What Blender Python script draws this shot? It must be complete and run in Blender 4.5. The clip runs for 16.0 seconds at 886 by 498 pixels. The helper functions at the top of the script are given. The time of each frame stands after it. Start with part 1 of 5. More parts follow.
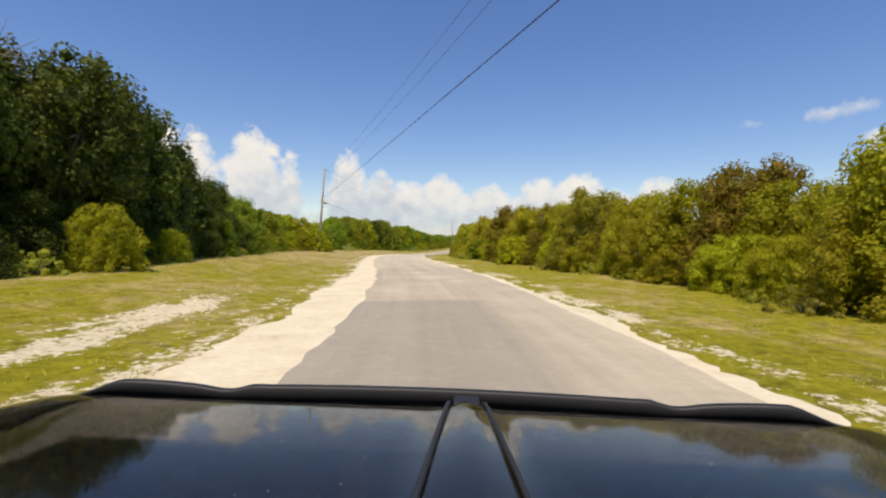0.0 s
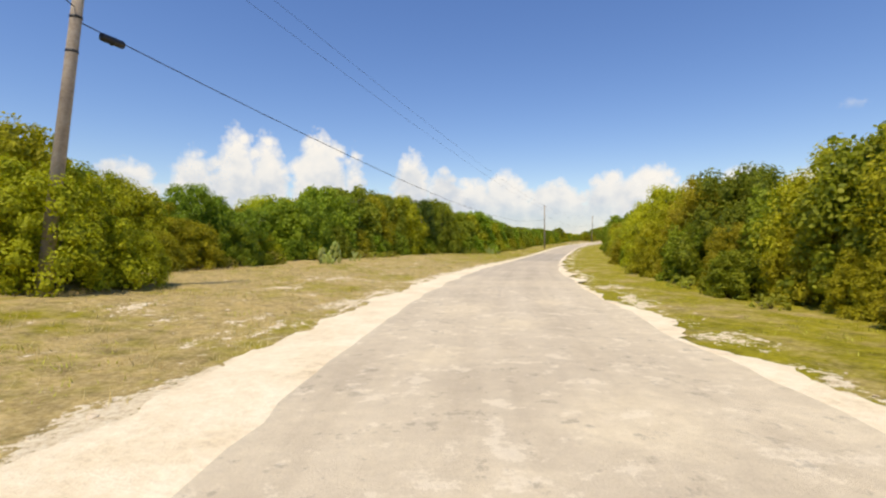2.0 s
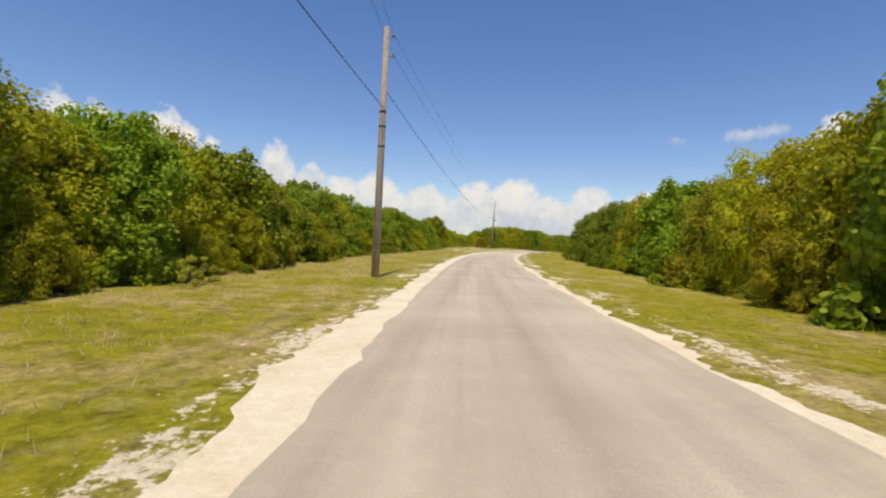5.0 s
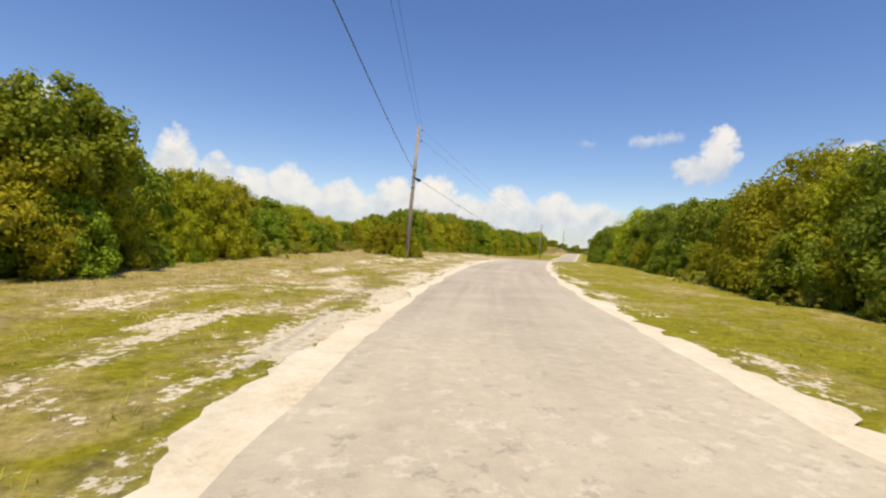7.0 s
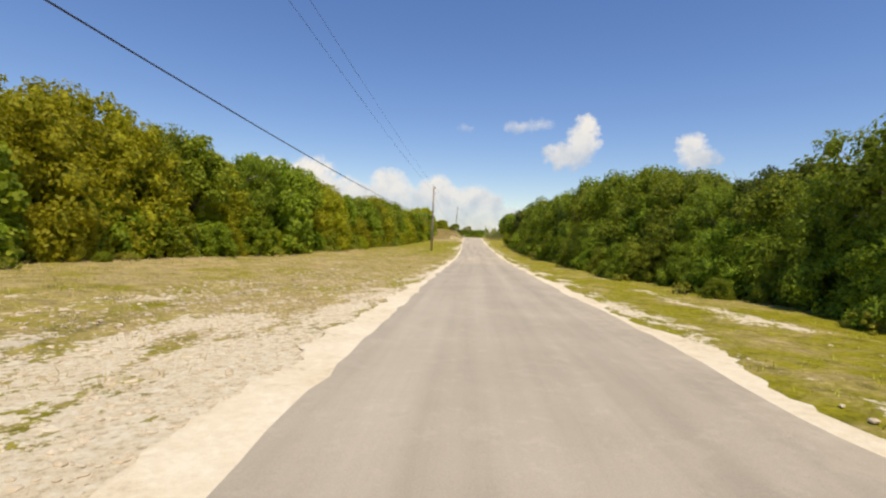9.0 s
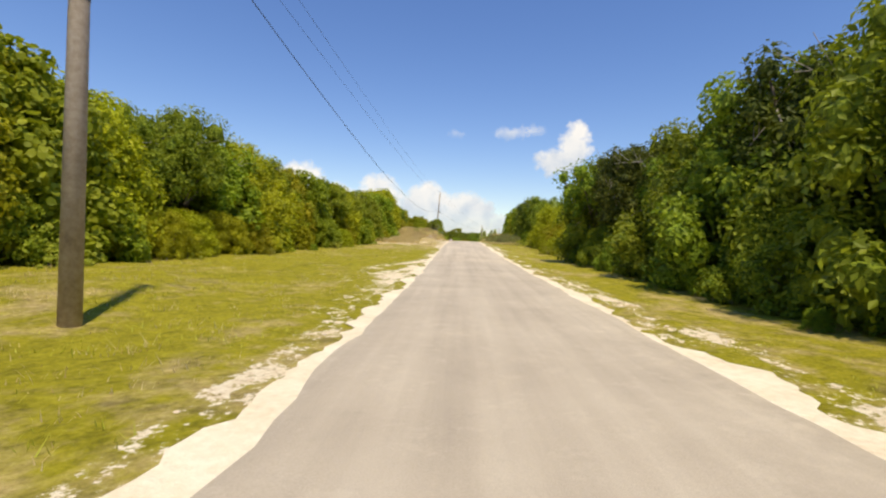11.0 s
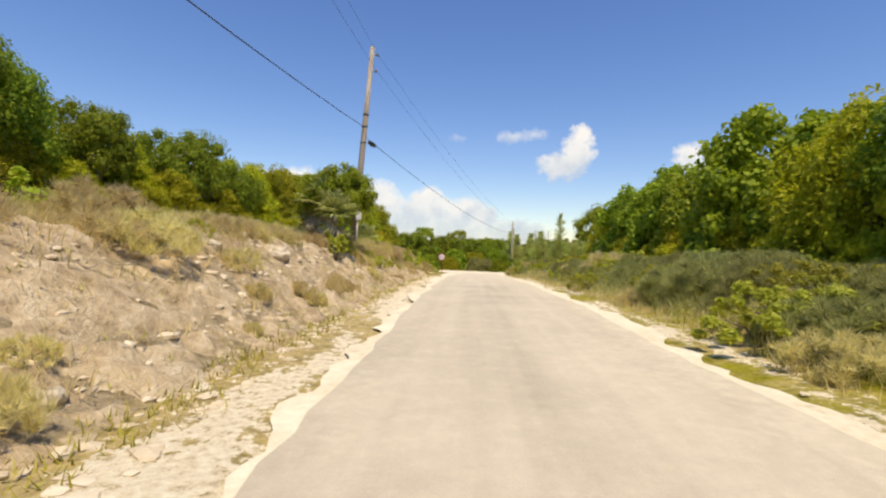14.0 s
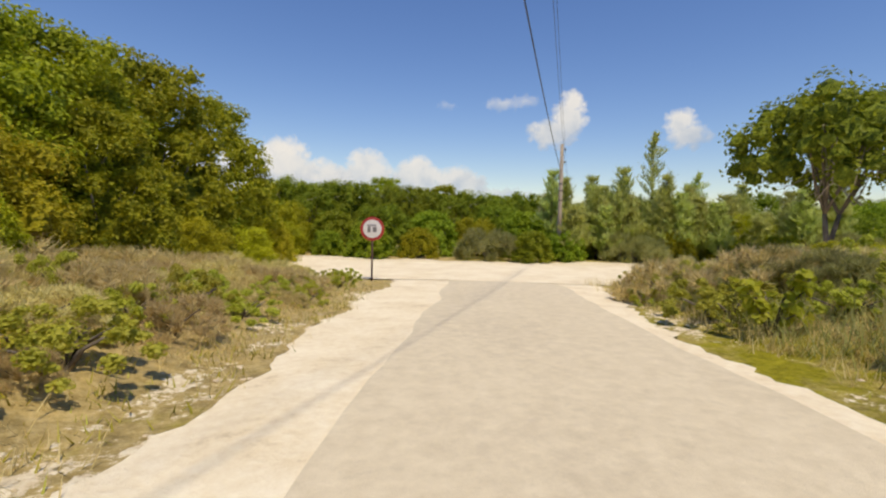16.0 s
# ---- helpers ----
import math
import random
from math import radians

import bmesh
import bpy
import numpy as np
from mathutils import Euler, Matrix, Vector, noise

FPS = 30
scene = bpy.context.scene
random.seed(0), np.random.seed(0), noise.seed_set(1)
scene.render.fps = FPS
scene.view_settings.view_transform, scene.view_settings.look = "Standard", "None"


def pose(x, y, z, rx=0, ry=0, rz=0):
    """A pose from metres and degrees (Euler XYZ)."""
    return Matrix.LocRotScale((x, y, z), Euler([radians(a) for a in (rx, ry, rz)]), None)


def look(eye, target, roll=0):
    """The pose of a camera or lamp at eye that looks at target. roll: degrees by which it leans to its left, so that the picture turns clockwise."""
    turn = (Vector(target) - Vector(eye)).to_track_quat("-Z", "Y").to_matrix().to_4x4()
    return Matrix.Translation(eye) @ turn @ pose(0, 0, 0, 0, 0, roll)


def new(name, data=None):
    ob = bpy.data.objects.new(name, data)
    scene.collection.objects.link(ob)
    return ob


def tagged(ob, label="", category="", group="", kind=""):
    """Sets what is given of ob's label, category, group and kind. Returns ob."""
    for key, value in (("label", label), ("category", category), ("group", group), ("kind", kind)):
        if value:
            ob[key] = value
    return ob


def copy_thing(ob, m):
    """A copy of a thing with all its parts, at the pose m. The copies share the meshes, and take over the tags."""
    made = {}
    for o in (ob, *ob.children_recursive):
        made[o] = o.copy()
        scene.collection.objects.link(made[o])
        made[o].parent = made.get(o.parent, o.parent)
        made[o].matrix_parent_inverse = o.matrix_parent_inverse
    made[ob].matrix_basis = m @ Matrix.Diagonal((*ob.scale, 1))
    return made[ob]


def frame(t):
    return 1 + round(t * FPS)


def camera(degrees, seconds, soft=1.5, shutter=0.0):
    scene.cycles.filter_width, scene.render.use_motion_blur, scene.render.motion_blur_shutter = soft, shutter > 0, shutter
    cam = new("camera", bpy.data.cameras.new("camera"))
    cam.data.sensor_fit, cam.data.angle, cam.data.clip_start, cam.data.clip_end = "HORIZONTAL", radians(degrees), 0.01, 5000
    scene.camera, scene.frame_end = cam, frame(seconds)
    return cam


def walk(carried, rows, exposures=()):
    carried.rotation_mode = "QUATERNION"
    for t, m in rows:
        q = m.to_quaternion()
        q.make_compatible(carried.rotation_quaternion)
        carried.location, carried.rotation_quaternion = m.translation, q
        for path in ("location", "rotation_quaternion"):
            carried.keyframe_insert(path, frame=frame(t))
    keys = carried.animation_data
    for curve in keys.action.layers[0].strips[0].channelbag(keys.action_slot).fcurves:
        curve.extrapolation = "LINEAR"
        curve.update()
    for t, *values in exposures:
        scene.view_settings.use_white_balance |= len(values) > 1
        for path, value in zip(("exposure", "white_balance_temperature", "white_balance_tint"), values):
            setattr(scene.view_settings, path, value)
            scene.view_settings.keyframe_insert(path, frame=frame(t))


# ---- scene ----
cam = camera(85.0, 16.0, soft=2.2)
ROWS = [  # seconds, x, y, z, yaw, pitch, roll
    (0.0, 0.00, 0.00, 1.46, -2.45, -0.70, -0.57),
    (0.5, 0.25, 12.11, 1.46, 4.40, -0.89, -0.29),
    (1.0, -0.66, 24.64, 1.45, 7.75, -1.07, 0.10),
    (1.5, -1.98, 37.58, 1.42, 7.79, -1.00, -0.22),
    (2.0, -3.02, 50.98, 1.36, 5.07, -1.05, 0.17),
    (2.5, -3.11, 64.87, 1.24, 0.00, -1.69, 0.41),
    (3.0, -1.97, 79.15, 1.03, -4.39, -1.99, 0.57),
    (3.5, 0.08, 93.77, 0.80, -6.89, -1.74, -0.12),
    (4.0, 2.68, 108.77, 0.66, -8.16, -1.18, -1.17),
    (4.2, 3.81, 114.84, 0.63, -8.61, -0.96, -1.57),
    (4.7, 6.87, 129.96, 0.66, -9.73, -0.53, -2.39),
    (5.3, 10.90, 148.04, 0.83, -11.01, -0.15, -3.10),
    (5.9, 15.40, 165.99, 1.09, -12.90, 0.04, -3.47),
    (6.3, 18.81, 177.85, 1.28, -14.86, 0.04, -3.52),
    (6.5, 20.69, 183.73, 1.37, -16.14, -0.01, -3.48),
    (7.0, 26.03, 198.19, 1.58, -20.00, -0.23, -3.25),
    (7.5, 32.35, 212.25, 1.78, -24.01, -0.16, -3.10),
    (8.0, 39.69, 225.81, 1.97, -28.39, -0.06, -3.15),
    (8.5, 47.94, 238.80, 2.10, -31.78, -0.50, -3.09),
    (9.0, 56.75, 251.34, 2.06, -33.81, -1.55, -2.15),
    (9.2, 60.38, 256.26, 2.00, -34.41, -1.83, -1.80),
    (9.8, 71.44, 270.83, 1.70, -35.35, -2.02, -1.49),
    (10.5, 84.40, 287.65, 1.41, -35.30, -1.41, -1.92),
    (11.0, 93.56, 299.66, 1.37, -34.89, -0.69, -2.24),
    (11.3, 98.99, 306.88, 1.44, -34.62, -0.23, -2.29),
    (11.5, 102.59, 311.70, 1.52, -34.47, 0.06, -2.21),
    (12.0, 111.49, 323.75, 1.87, -34.05, 0.82, -2.06),
    (12.5, 120.09, 335.43, 2.34, -34.29, 1.46, -2.34),
    (13.0, 128.20, 346.34, 2.78, -34.52, 0.71, -1.89),
    (13.5, 135.83, 356.50, 3.10, -34.78, 0.34, -1.62),
    (14.0, 142.92, 365.94, 3.30, -34.66, 0.01, -1.88),
    (14.5, 149.49, 374.64, 3.36, -35.03, -0.96, -1.98),
    (15.0, 155.57, 382.58, 3.27, -35.42, -1.86, -1.57),
    (15.5, 161.15, 389.78, 3.06, -35.67, -2.60, -1.26),
    (16.0, 166.19, 396.24, 2.76, -35.85, -3.46, -1.24),
]

walk(cam, [(t, pose(x, y, z, 90 + pitch, roll, yaw)) for t, x, y, z, yaw, pitch, roll in ROWS],
     [(t, stops, 7150, 9) for t, stops in ((0.0, -0.20), (1.5, -0.10), (2.5, -0.10), (4.2, -0.27), (6.5, -0.15), (7.5, -0.12), (8.5, -0.06), (9.0, -0.20), (11.5, 0.05), (12.5, 0.10), (13.5, 0.02), (15.0, -0.14), (16.0, -0.30))])

# ---- daylight ----
SUN_ELEVATION, SUN_AZIMUTH = radians(66), radians(197)  # azimuth from +y towards +x
world = bpy.data.worlds.new("sky")
scene.world = world
world.use_nodes = True
wn = world.node_tree.nodes
sky = wn.new("ShaderNodeTexSky")
sky.sky_type, sky.sun_disc = "NISHITA", False
sky.sun_elevation, sky.sun_rotation = SUN_ELEVATION, SUN_AZIMUTH
sky.air_density, sky.dust_density, sky.ozone_density = 1.2, 0.0, 4.0
tint = wn.new("ShaderNodeHueSaturation")
tint.inputs["Saturation"].default_value, tint.inputs["Hue"].default_value = 1.17, 0.508
world.node_tree.links.new(sky.outputs[0], tint.inputs["Color"])
haze = wn.new("ShaderNodeMix")
haze.data_type, haze.blend_type = "RGBA", "MULTIPLY"
haze.inputs[0].default_value, haze.inputs[7].default_value = 1.0, (1.0, 0.985, 1.12, 1)
world.node_tree.links.new(tint.outputs[0], haze.inputs[6])
world.node_tree.links.new(haze.outputs[2], wn["Background"].inputs[0])
wn["Background"].inputs[1].default_value = 0.140
sun = new("sun", bpy.data.lights.new("sun", "SUN"))
sun.data.energy, sun.data.angle, sun.data.color = 4.35, radians(1.8), (1.0, 0.92, 0.78)
to_sun = Vector((math.sin(SUN_AZIMUTH) * math.cos(SUN_ELEVATION), math.cos(SUN_AZIMUTH) * math.cos(SUN_ELEVATION), math.sin(SUN_ELEVATION)))
sun.matrix_world = look((0, 0, 60), Vector((0, 0, 60)) - to_sun)
scene.view_settings.exposure = 0.0

# ---- the plan: a lane line, and places given by metres along it and metres to its right ----
LANE = [  # x, y, z of the line along which cars drive, every twenty metres, from 60 m before the start
    (-5.14, -59.78, 0.00), (-3.43, -39.85, 0.00), (-1.71, -19.93, 0.00), (0.00, 0.00, 0.01),
    (-0.24, 19.97, 0.01), (-2.20, 39.88, -0.04), (-3.22, 59.84, -0.15), (-1.90, 79.79, -0.43),
    (1.04, 99.57, -0.72), (4.67, 119.24, -0.82), (8.79, 138.81, -0.72), (13.39, 158.27, -0.48),
    (18.72, 177.54, -0.17), (25.31, 196.42, 0.11), (33.54, 214.64, 0.36), (43.48, 231.99, 0.60),
    (54.72, 248.53, 0.64), (66.65, 264.58, 0.39), (78.84, 280.43, 0.06), (91.01, 296.31, -0.09),
    (103.03, 312.29, 0.09), (114.90, 328.39, 0.59), (126.80, 344.46, 1.26), (138.81, 360.46, 1.75),
    (150.85, 376.42, 1.90), (163.08, 392.25, 1.50), (175.41, 408.00, 0.75), (187.74, 423.74, 0.38),
    (200.08, 439.48, 0.26), (212.41, 455.23, 0.22), (224.75, 470.97, 0.21), (237.08, 486.71, 0.21),
]


def smooth(a, b, x):
    t = min(max((x - a) / (b - a), 0.0), 1.0)
    return t * t * (3 - 2 * t)


def lane(s):
    """Place and unit direction of the lane line at s."""
    u = min(max((s + 60) / 20, 0.0), len(LANE) - 1.001)
    i, f = int(u), u - int(u)
    p = [Vector(LANE[min(max(k, 0), len(LANE) - 1)]) for k in (i - 1, i, i + 1, i + 2)]
    m1, m2 = (p[2] - p[0]) / 2, (p[3] - p[1]) / 2
    if i == 0:
        m1 = p[2] - p[1]
    q = p[1] * (2 * f**3 - 3 * f**2 + 1) + m1 * (f**3 - 2 * f**2 + f) + p[2] * (3 * f**2 - 2 * f**3) + m2 * (f**3 - f**2)
    d = p[1] * (6 * f * f - 6 * f) + m1 * (3 * f * f - 4 * f + 1) + p[2] * (6 * f - 6 * f * f) + m2 * (3 * f * f - 2 * f)
    d.z = 0
    return q, d.normalized()


def rough(x, y, scale, seed=0.0):
    return noise.noise(Vector((x / scale, y / scale, seed)))


def rise(s, d):
    """Height of the ground over the lane line."""
    off = smooth(2.8, 6.0, -d) if d < 0 else smooth(4.6, 7.5, d)
    z = 0.50 * smooth(3.0, 11.0, -d) * (1 - smooth(105, 135, s))
    z += 0.30 * smooth(4.0, 10.0, -d) * smooth(200, 225, s) * (1 - smooth(330, 360, s))
    cut = smooth(391, 409, s) * (1 - smooth(440, 461, s))
    z += cut * (1.5 * smooth(2.5, 5.2, -d) + 0.25 * smooth(6.0, 12.0, -d))
    z += 0.9 * smooth(4.3, 7.6, d) * smooth(390, 404, s) * (1 - smooth(452, 463, s))
    z += 0.16 * off * rough(s, d, 5.0) + 0.07 * off * rough(s, d, 1.3, 4.0)
    z += cut * off * (d < 0) * (0.28 * rough(s, d, 1.1, 9.0) + 0.14 * rough(s, d, 0.45, 3.0))
    return z - 0.03 * abs(d - 1.1) / 2.4 if -1.6 < d < 4.2 else z - 0.03


def spot(s, d, up=0.0):
    p, t = lane(s)
    return Vector((p.x + t.y * d, p.y - t.x * d, p.z + rise(s, d) + up))


def heading(s):
    t = lane(s)[1]
    return math.atan2(-t.x, t.y)


# ---- materials ----
def material(name, rough_value=0.9):
    m = bpy.data.materials.new(name)
    m.use_nodes = True
    n, l = m.node_tree.nodes, m.node_tree.links
    b = n["Principled BSDF"]
    b.inputs["Roughness"].default_value = rough_value
    b.inputs["Specular IOR Level"].default_value = 0.25
    return m, n, l, b


def node(n, kind, **values):
    x = n.new("ShaderNode" + kind)
    for k, v in values.items():
        x.inputs[k].default_value = v
    return x


def noise_tex(n, l, scale, detail=4.0, rough_value=0.6, source=None):
    x = node(n, "TexNoise", Scale=scale, Detail=detail, Roughness=rough_value)
    if source is not None:
        l.new(source, x.inputs["Vector"])
    return x.outputs["Fac"]


def ramp(n, l, fac, stops):
    x = n.new("ShaderNodeValToRGB")
    e = x.color_ramp.elements
    while len(e) < len(stops):
        e.new(0.5)
    for el, (p, c) in zip(e, stops):
        el.position, el.color = p, (*c, 1) if len(c) == 3 else c
    l.new(fac, x.inputs[0])
    return x.outputs[0]


def mix(n, l, fac, a, b, blend="MIX"):
    x = n.new("ShaderNodeMix")
    x.data_type, x.blend_type = "RGBA", blend
    for sock, v in ((x.inputs[0], fac), (x.inputs[6], a), (x.inputs[7], b)):
        if isinstance(v, (int, float)):
            sock.default_value = v
        elif isinstance(v, tuple):
            sock.default_value = (*v, 1)
        else:
            l.new(v, sock)
    return x.outputs[2]


def arith(n, l, op, a, b):
    x = n.new("ShaderNodeMath")
    x.operation = op
    for sock, v in zip(x.inputs, (a, b)):
        if isinstance(v, (int, float)):
            sock.default_value = v
        else:
            l.new(v, sock)
    return x.outputs[0]


def bump(n, l, b, height, strength, distance):
    x = node(n, "Bump", Strength=strength, Distance=distance)
    l.new(height, x.inputs["Height"])
    l.new(x.outputs[0], b.inputs["Normal"])


def coords(n):
    return n.new("ShaderNodeTexCoord").outputs["Object"]


def ground_material():
    m, n, l, b = material("verge_ground", 0.95)
    c = coords(n)
    cover = n.new("ShaderNodeVertexColor")
    cover.layer_name = "cover"
    sep = n.new("ShaderNodeSeparateColor")
    l.new(cover.outputs[0], sep.inputs[0])
    uv = n.new("ShaderNodeUVMap")
    uv.uv_map = "along"
    stretch = n.new("ShaderNodeMapping")
    stretch.inputs["Scale"].default_value = (1.0, 0.38, 1.0)
    l.new(uv.outputs[0], stretch.inputs[0])
    big, mid, fine = noise_tex(n, l, 0.25, 5, 0.6, c), noise_tex(n, l, 0.85, 7, 0.68, stretch.outputs[0]), noise_tex(n, l, 11.0, 6, 0.75, c)
    green = ramp(n, l, fine, [(0.28, (0.16, 0.145, 0.010)), (0.5, (0.31, 0.275, 0.016)), (0.72, (0.43, 0.375, 0.035))])
    straw = ramp(n, l, fine, [(0.3, (0.32, 0.23, 0.08)), (0.5, (0.50, 0.375, 0.155)), (0.7, (0.66, 0.52, 0.26))])
    stone = ramp(n, l, fine, [(0.28, (0.36, 0.26, 0.13)), (0.44, (0.76, 0.62, 0.40)), (0.64, (0.92, 0.82, 0.61))])
    clump = noise_tex(n, l, 1.7, 6, 0.7, c)
    dry = arith(n, l, "ADD", sep.outputs[1], arith(n, l, "MULTIPLY", arith(n, l, "SUBTRACT", arith(n, l, "ADD", clump, arith(n, l, "ADD", mid, big)), 1.5), 1.35))
    dry = ramp(n, l, dry, [(0.30, (0, 0, 0)), (0.75, (1, 1, 1))])
    base = mix(n, l, dry, green, straw)
    # mottled grain whose dark specks paint the shadow between tufts
    tuft_shade = noise_tex(n, l, 2.6, 7, 0.72, c)
    base = mix(n, l, 0.75, base, ramp(n, l, tuft_shade, [(0.33, (0.42, 0.42, 0.40)), (0.47, (0.90, 0.90, 0.90)), (0.62, (1.18, 1.16, 1.10))]), "MULTIPLY")
    crag, pits = noise_tex(n, l, 2.6, 8, 0.72, c), noise_tex(n, l, 6.5, 5, 0.7, c)
    face = ramp(n, l, arith(n, l, "ADD", arith(n, l, "MULTIPLY", crag, 0.6), arith(n, l, "MULTIPLY", pits, 0.4)),
                [(0.36, (0.18, 0.13, 0.065)), (0.44, (0.40, 0.30, 0.165)), (0.53, (0.55, 0.43, 0.265)), (0.66, (0.72, 0.60, 0.41))])
    rocky = ramp(n, l, arith(n, l, "ADD", sep.outputs[2], arith(n, l, "MULTIPLY", arith(n, l, "SUBTRACT", big, 0.5), 1.0)), [(0.38, (0, 0, 0)), (0.60, (1, 1, 1))])
    base = mix(n, l, rocky, base, face)
    bare = arith(n, l, "ADD", sep.outputs[0], arith(n, l, "MULTIPLY", arith(n, l, "SUBTRACT", arith(n, l, "ADD", arith(n, l, "MULTIPLY", mid, 1.5), arith(n, l, "MULTIPLY", fine, 0.5)), 1.0), 1.5))
    speck = noise_tex(n, l, 4.5, 5, 0.7, c)
    bare = arith(n, l, "ADD", bare, arith(n, l, "MULTIPLY", arith(n, l, "SUBTRACT", speck, 0.5), 0.9))
    bare = ramp(n, l, bare, [(0.50, (0, 0, 0)), (0.58, (1, 1, 1))])
    l.new(mix(n, l, bare, base, stone), b.inputs["Base Color"])
    bump(n, l, b, arith(n, l, "ADD", fine, arith(n, l, "ADD", arith(n, l, "MULTIPLY", mid, 0.9), arith(n, l, "MULTIPLY", rocky, arith(n, l, "MULTIPLY", crag, 5.0)))), 0.8, 0.06)
    b.inputs["Specular IOR Level"].default_value = 0.15
    return m


def road_material():
    m, n, l, b = material("worn_asphalt", 0.85)
    uv = n.new("ShaderNodeUVMap")
    uv.uv_map = "along"
    c = coords(n)
    sepv = n.new("ShaderNodeSeparateXYZ")
    l.new(uv.outputs[0], sepv.inputs[0])
    stretch = n.new("ShaderNodeMapping")
    stretch.inputs["Scale"].default_value = (1.6, 0.05, 1.0)
    l.new(uv.outputs[0], stretch.inputs[0])
    streak = noise_tex(n, l, 1.0, 5, 0.6, stretch.outputs[0])
    blot, fine, grit = noise_tex(n, l, 0.45, 6, 0.62, c), noise_tex(n, l, 5.0, 5, 0.7, c), noise_tex(n, l, 60.0, 3, 0.7, c)
    tone = ramp(n, l, arith(n, l, "ADD", arith(n, l, "MULTIPLY", streak, 0.6), arith(n, l, "MULTIPLY", blot, 0.4)),
                [(0.36, (0.45, 0.37, 0.26)), (0.5, (0.58, 0.485, 0.345)), (0.63, (0.69, 0.59, 0.43))])
    tone = mix(n, l, 0.22, tone, ramp(n, l, grit, [(0.3, (0.22, 0.185, 0.15)), (0.7, (0.60, 0.53, 0.44))]))
    worn = n.new("ShaderNodeVertexColor")
    worn.layer_name = "wear"
    both = n.new("ShaderNodeSeparateColor")
    l.new(worn.outputs[0], both.inputs[0])
    tone = mix(n, l, arith(n, l, "MULTIPLY", both.outputs[1], 0.55), tone, mix(n, l, fine, (0.24, 0.21, 0.175), (0.38, 0.335, 0.28)))
    wear = arith(n, l, "ADD", both.outputs[0], arith(n, l, "MULTIPLY", arith(n, l, "SUBTRACT", arith(n, l, "ADD", blot, fine), 1.0), 0.5))
    wear = ramp(n, l, wear, [(0.30, (0, 0, 0)), (0.95, (1, 1, 1))])
    chalk = ramp(n, l, fine, [(0.3, (0.64, 0.535, 0.365)), (0.7, (0.80, 0.685, 0.485))])
    tone = mix(n, l, arith(n, l, "MULTIPLY", wear, 0.8), tone, chalk)
    # patches where the tar has worn off, and dark cracks between them
    chip, crack = noise_tex(n, l, 3.0, 8, 0.70, c), noise_tex(n, l, 4.0, 8, 0.72, c)
    chips = arith(n, l, "MULTIPLY", ramp(n, l, chip, [(0.56, (0, 0, 0)), (0.61, (1, 1, 1))]), arith(n, l, "MULTIPLY", both.outputs[2], 0.42))
    tone = mix(n, l, chips, tone, (0.88, 0.78, 0.60))
    cracks = arith(n, l, "MULTIPLY", ramp(n, l, crack, [(0.36, (1, 1, 1)), (0.42, (0, 0, 0))]), arith(n, l, "MULTIPLY", both.outputs[2], 0.4))
    l.new(mix(n, l, cracks, tone, (0.20, 0.17, 0.13)), b.inputs["Base Color"])
    bump(n, l, b, arith(n, l, "ADD", grit, arith(n, l, "MULTIPLY", fine, 1.5)), 0.5, 0.02)
    return m


def speckled(name, stops, scale=8.0, strength=0.6, distance=0.03, rough_value=0.95, big=0.5):
    """A rough surface with a fine grain and large uneven patches."""
    m, n, l, b = material(name, rough_value)
    c = coords(n)
    fine, wide = noise_tex(n, l, scale, 6, 0.7, c), noise_tex(n, l, scale * 0.12, 4, 0.6, c)
    f = arith(n, l, "ADD", arith(n, l, "MULTIPLY", fine, 1 - big), arith(n, l, "MULTIPLY", wide, big))
    l.new(ramp(n, l, f, stops), b.inputs["Base Color"])
    bump(n, l, b, fine, strength, distance)
    return m


def leaf_material(name, dark, mid, pale, through_light=0.30, gloss=0.55):
    """Leaves: each one of a tone of its own, each plant a little different."""
    m, n, l, b = material(name, gloss)
    geo, info = n.new("ShaderNodeNewGeometry"), n.new("ShaderNodeObjectInfo")
    col = ramp(n, l, geo.outputs["Random Per Island"], [(0.0, dark), (0.5, mid), (1.0, pale)])
    patch = noise_tex(n, l, 1.1, 3, 0.5, coords(n))
    col = mix(n, l, ramp(n, l, patch, [(0.4, (0, 0, 0)), (0.62, (0.55, 0.55, 0.55))]), col, pale)
    hue = node(n, "HueSaturation", Fac=1.0)
    l.new(arith(n, l, "ADD", arith(n, l, "MULTIPLY", info.outputs["Random"], 0.034), 0.493), hue.inputs["Hue"])
    l.new(arith(n, l, "ADD", arith(n, l, "MULTIPLY", info.outputs["Random"], 0.30), 0.85), hue.inputs["Value"])
    l.new(col, hue.inputs["Color"])
    l.new(hue.outputs[0], b.inputs["Base Color"])
    t = n.new("ShaderNodeBsdfTranslucent")
    l.new(hue.outputs[0], t.inputs[0])
    s = n.new("ShaderNodeMixShader")
    s.inputs[0].default_value = through_light
    l.new(b.outputs[0], s.inputs[1])
    l.new(t.outputs[0], s.inputs[2])
    l.new(s.outputs[0], n["Material Output"].inputs[0])
    return m


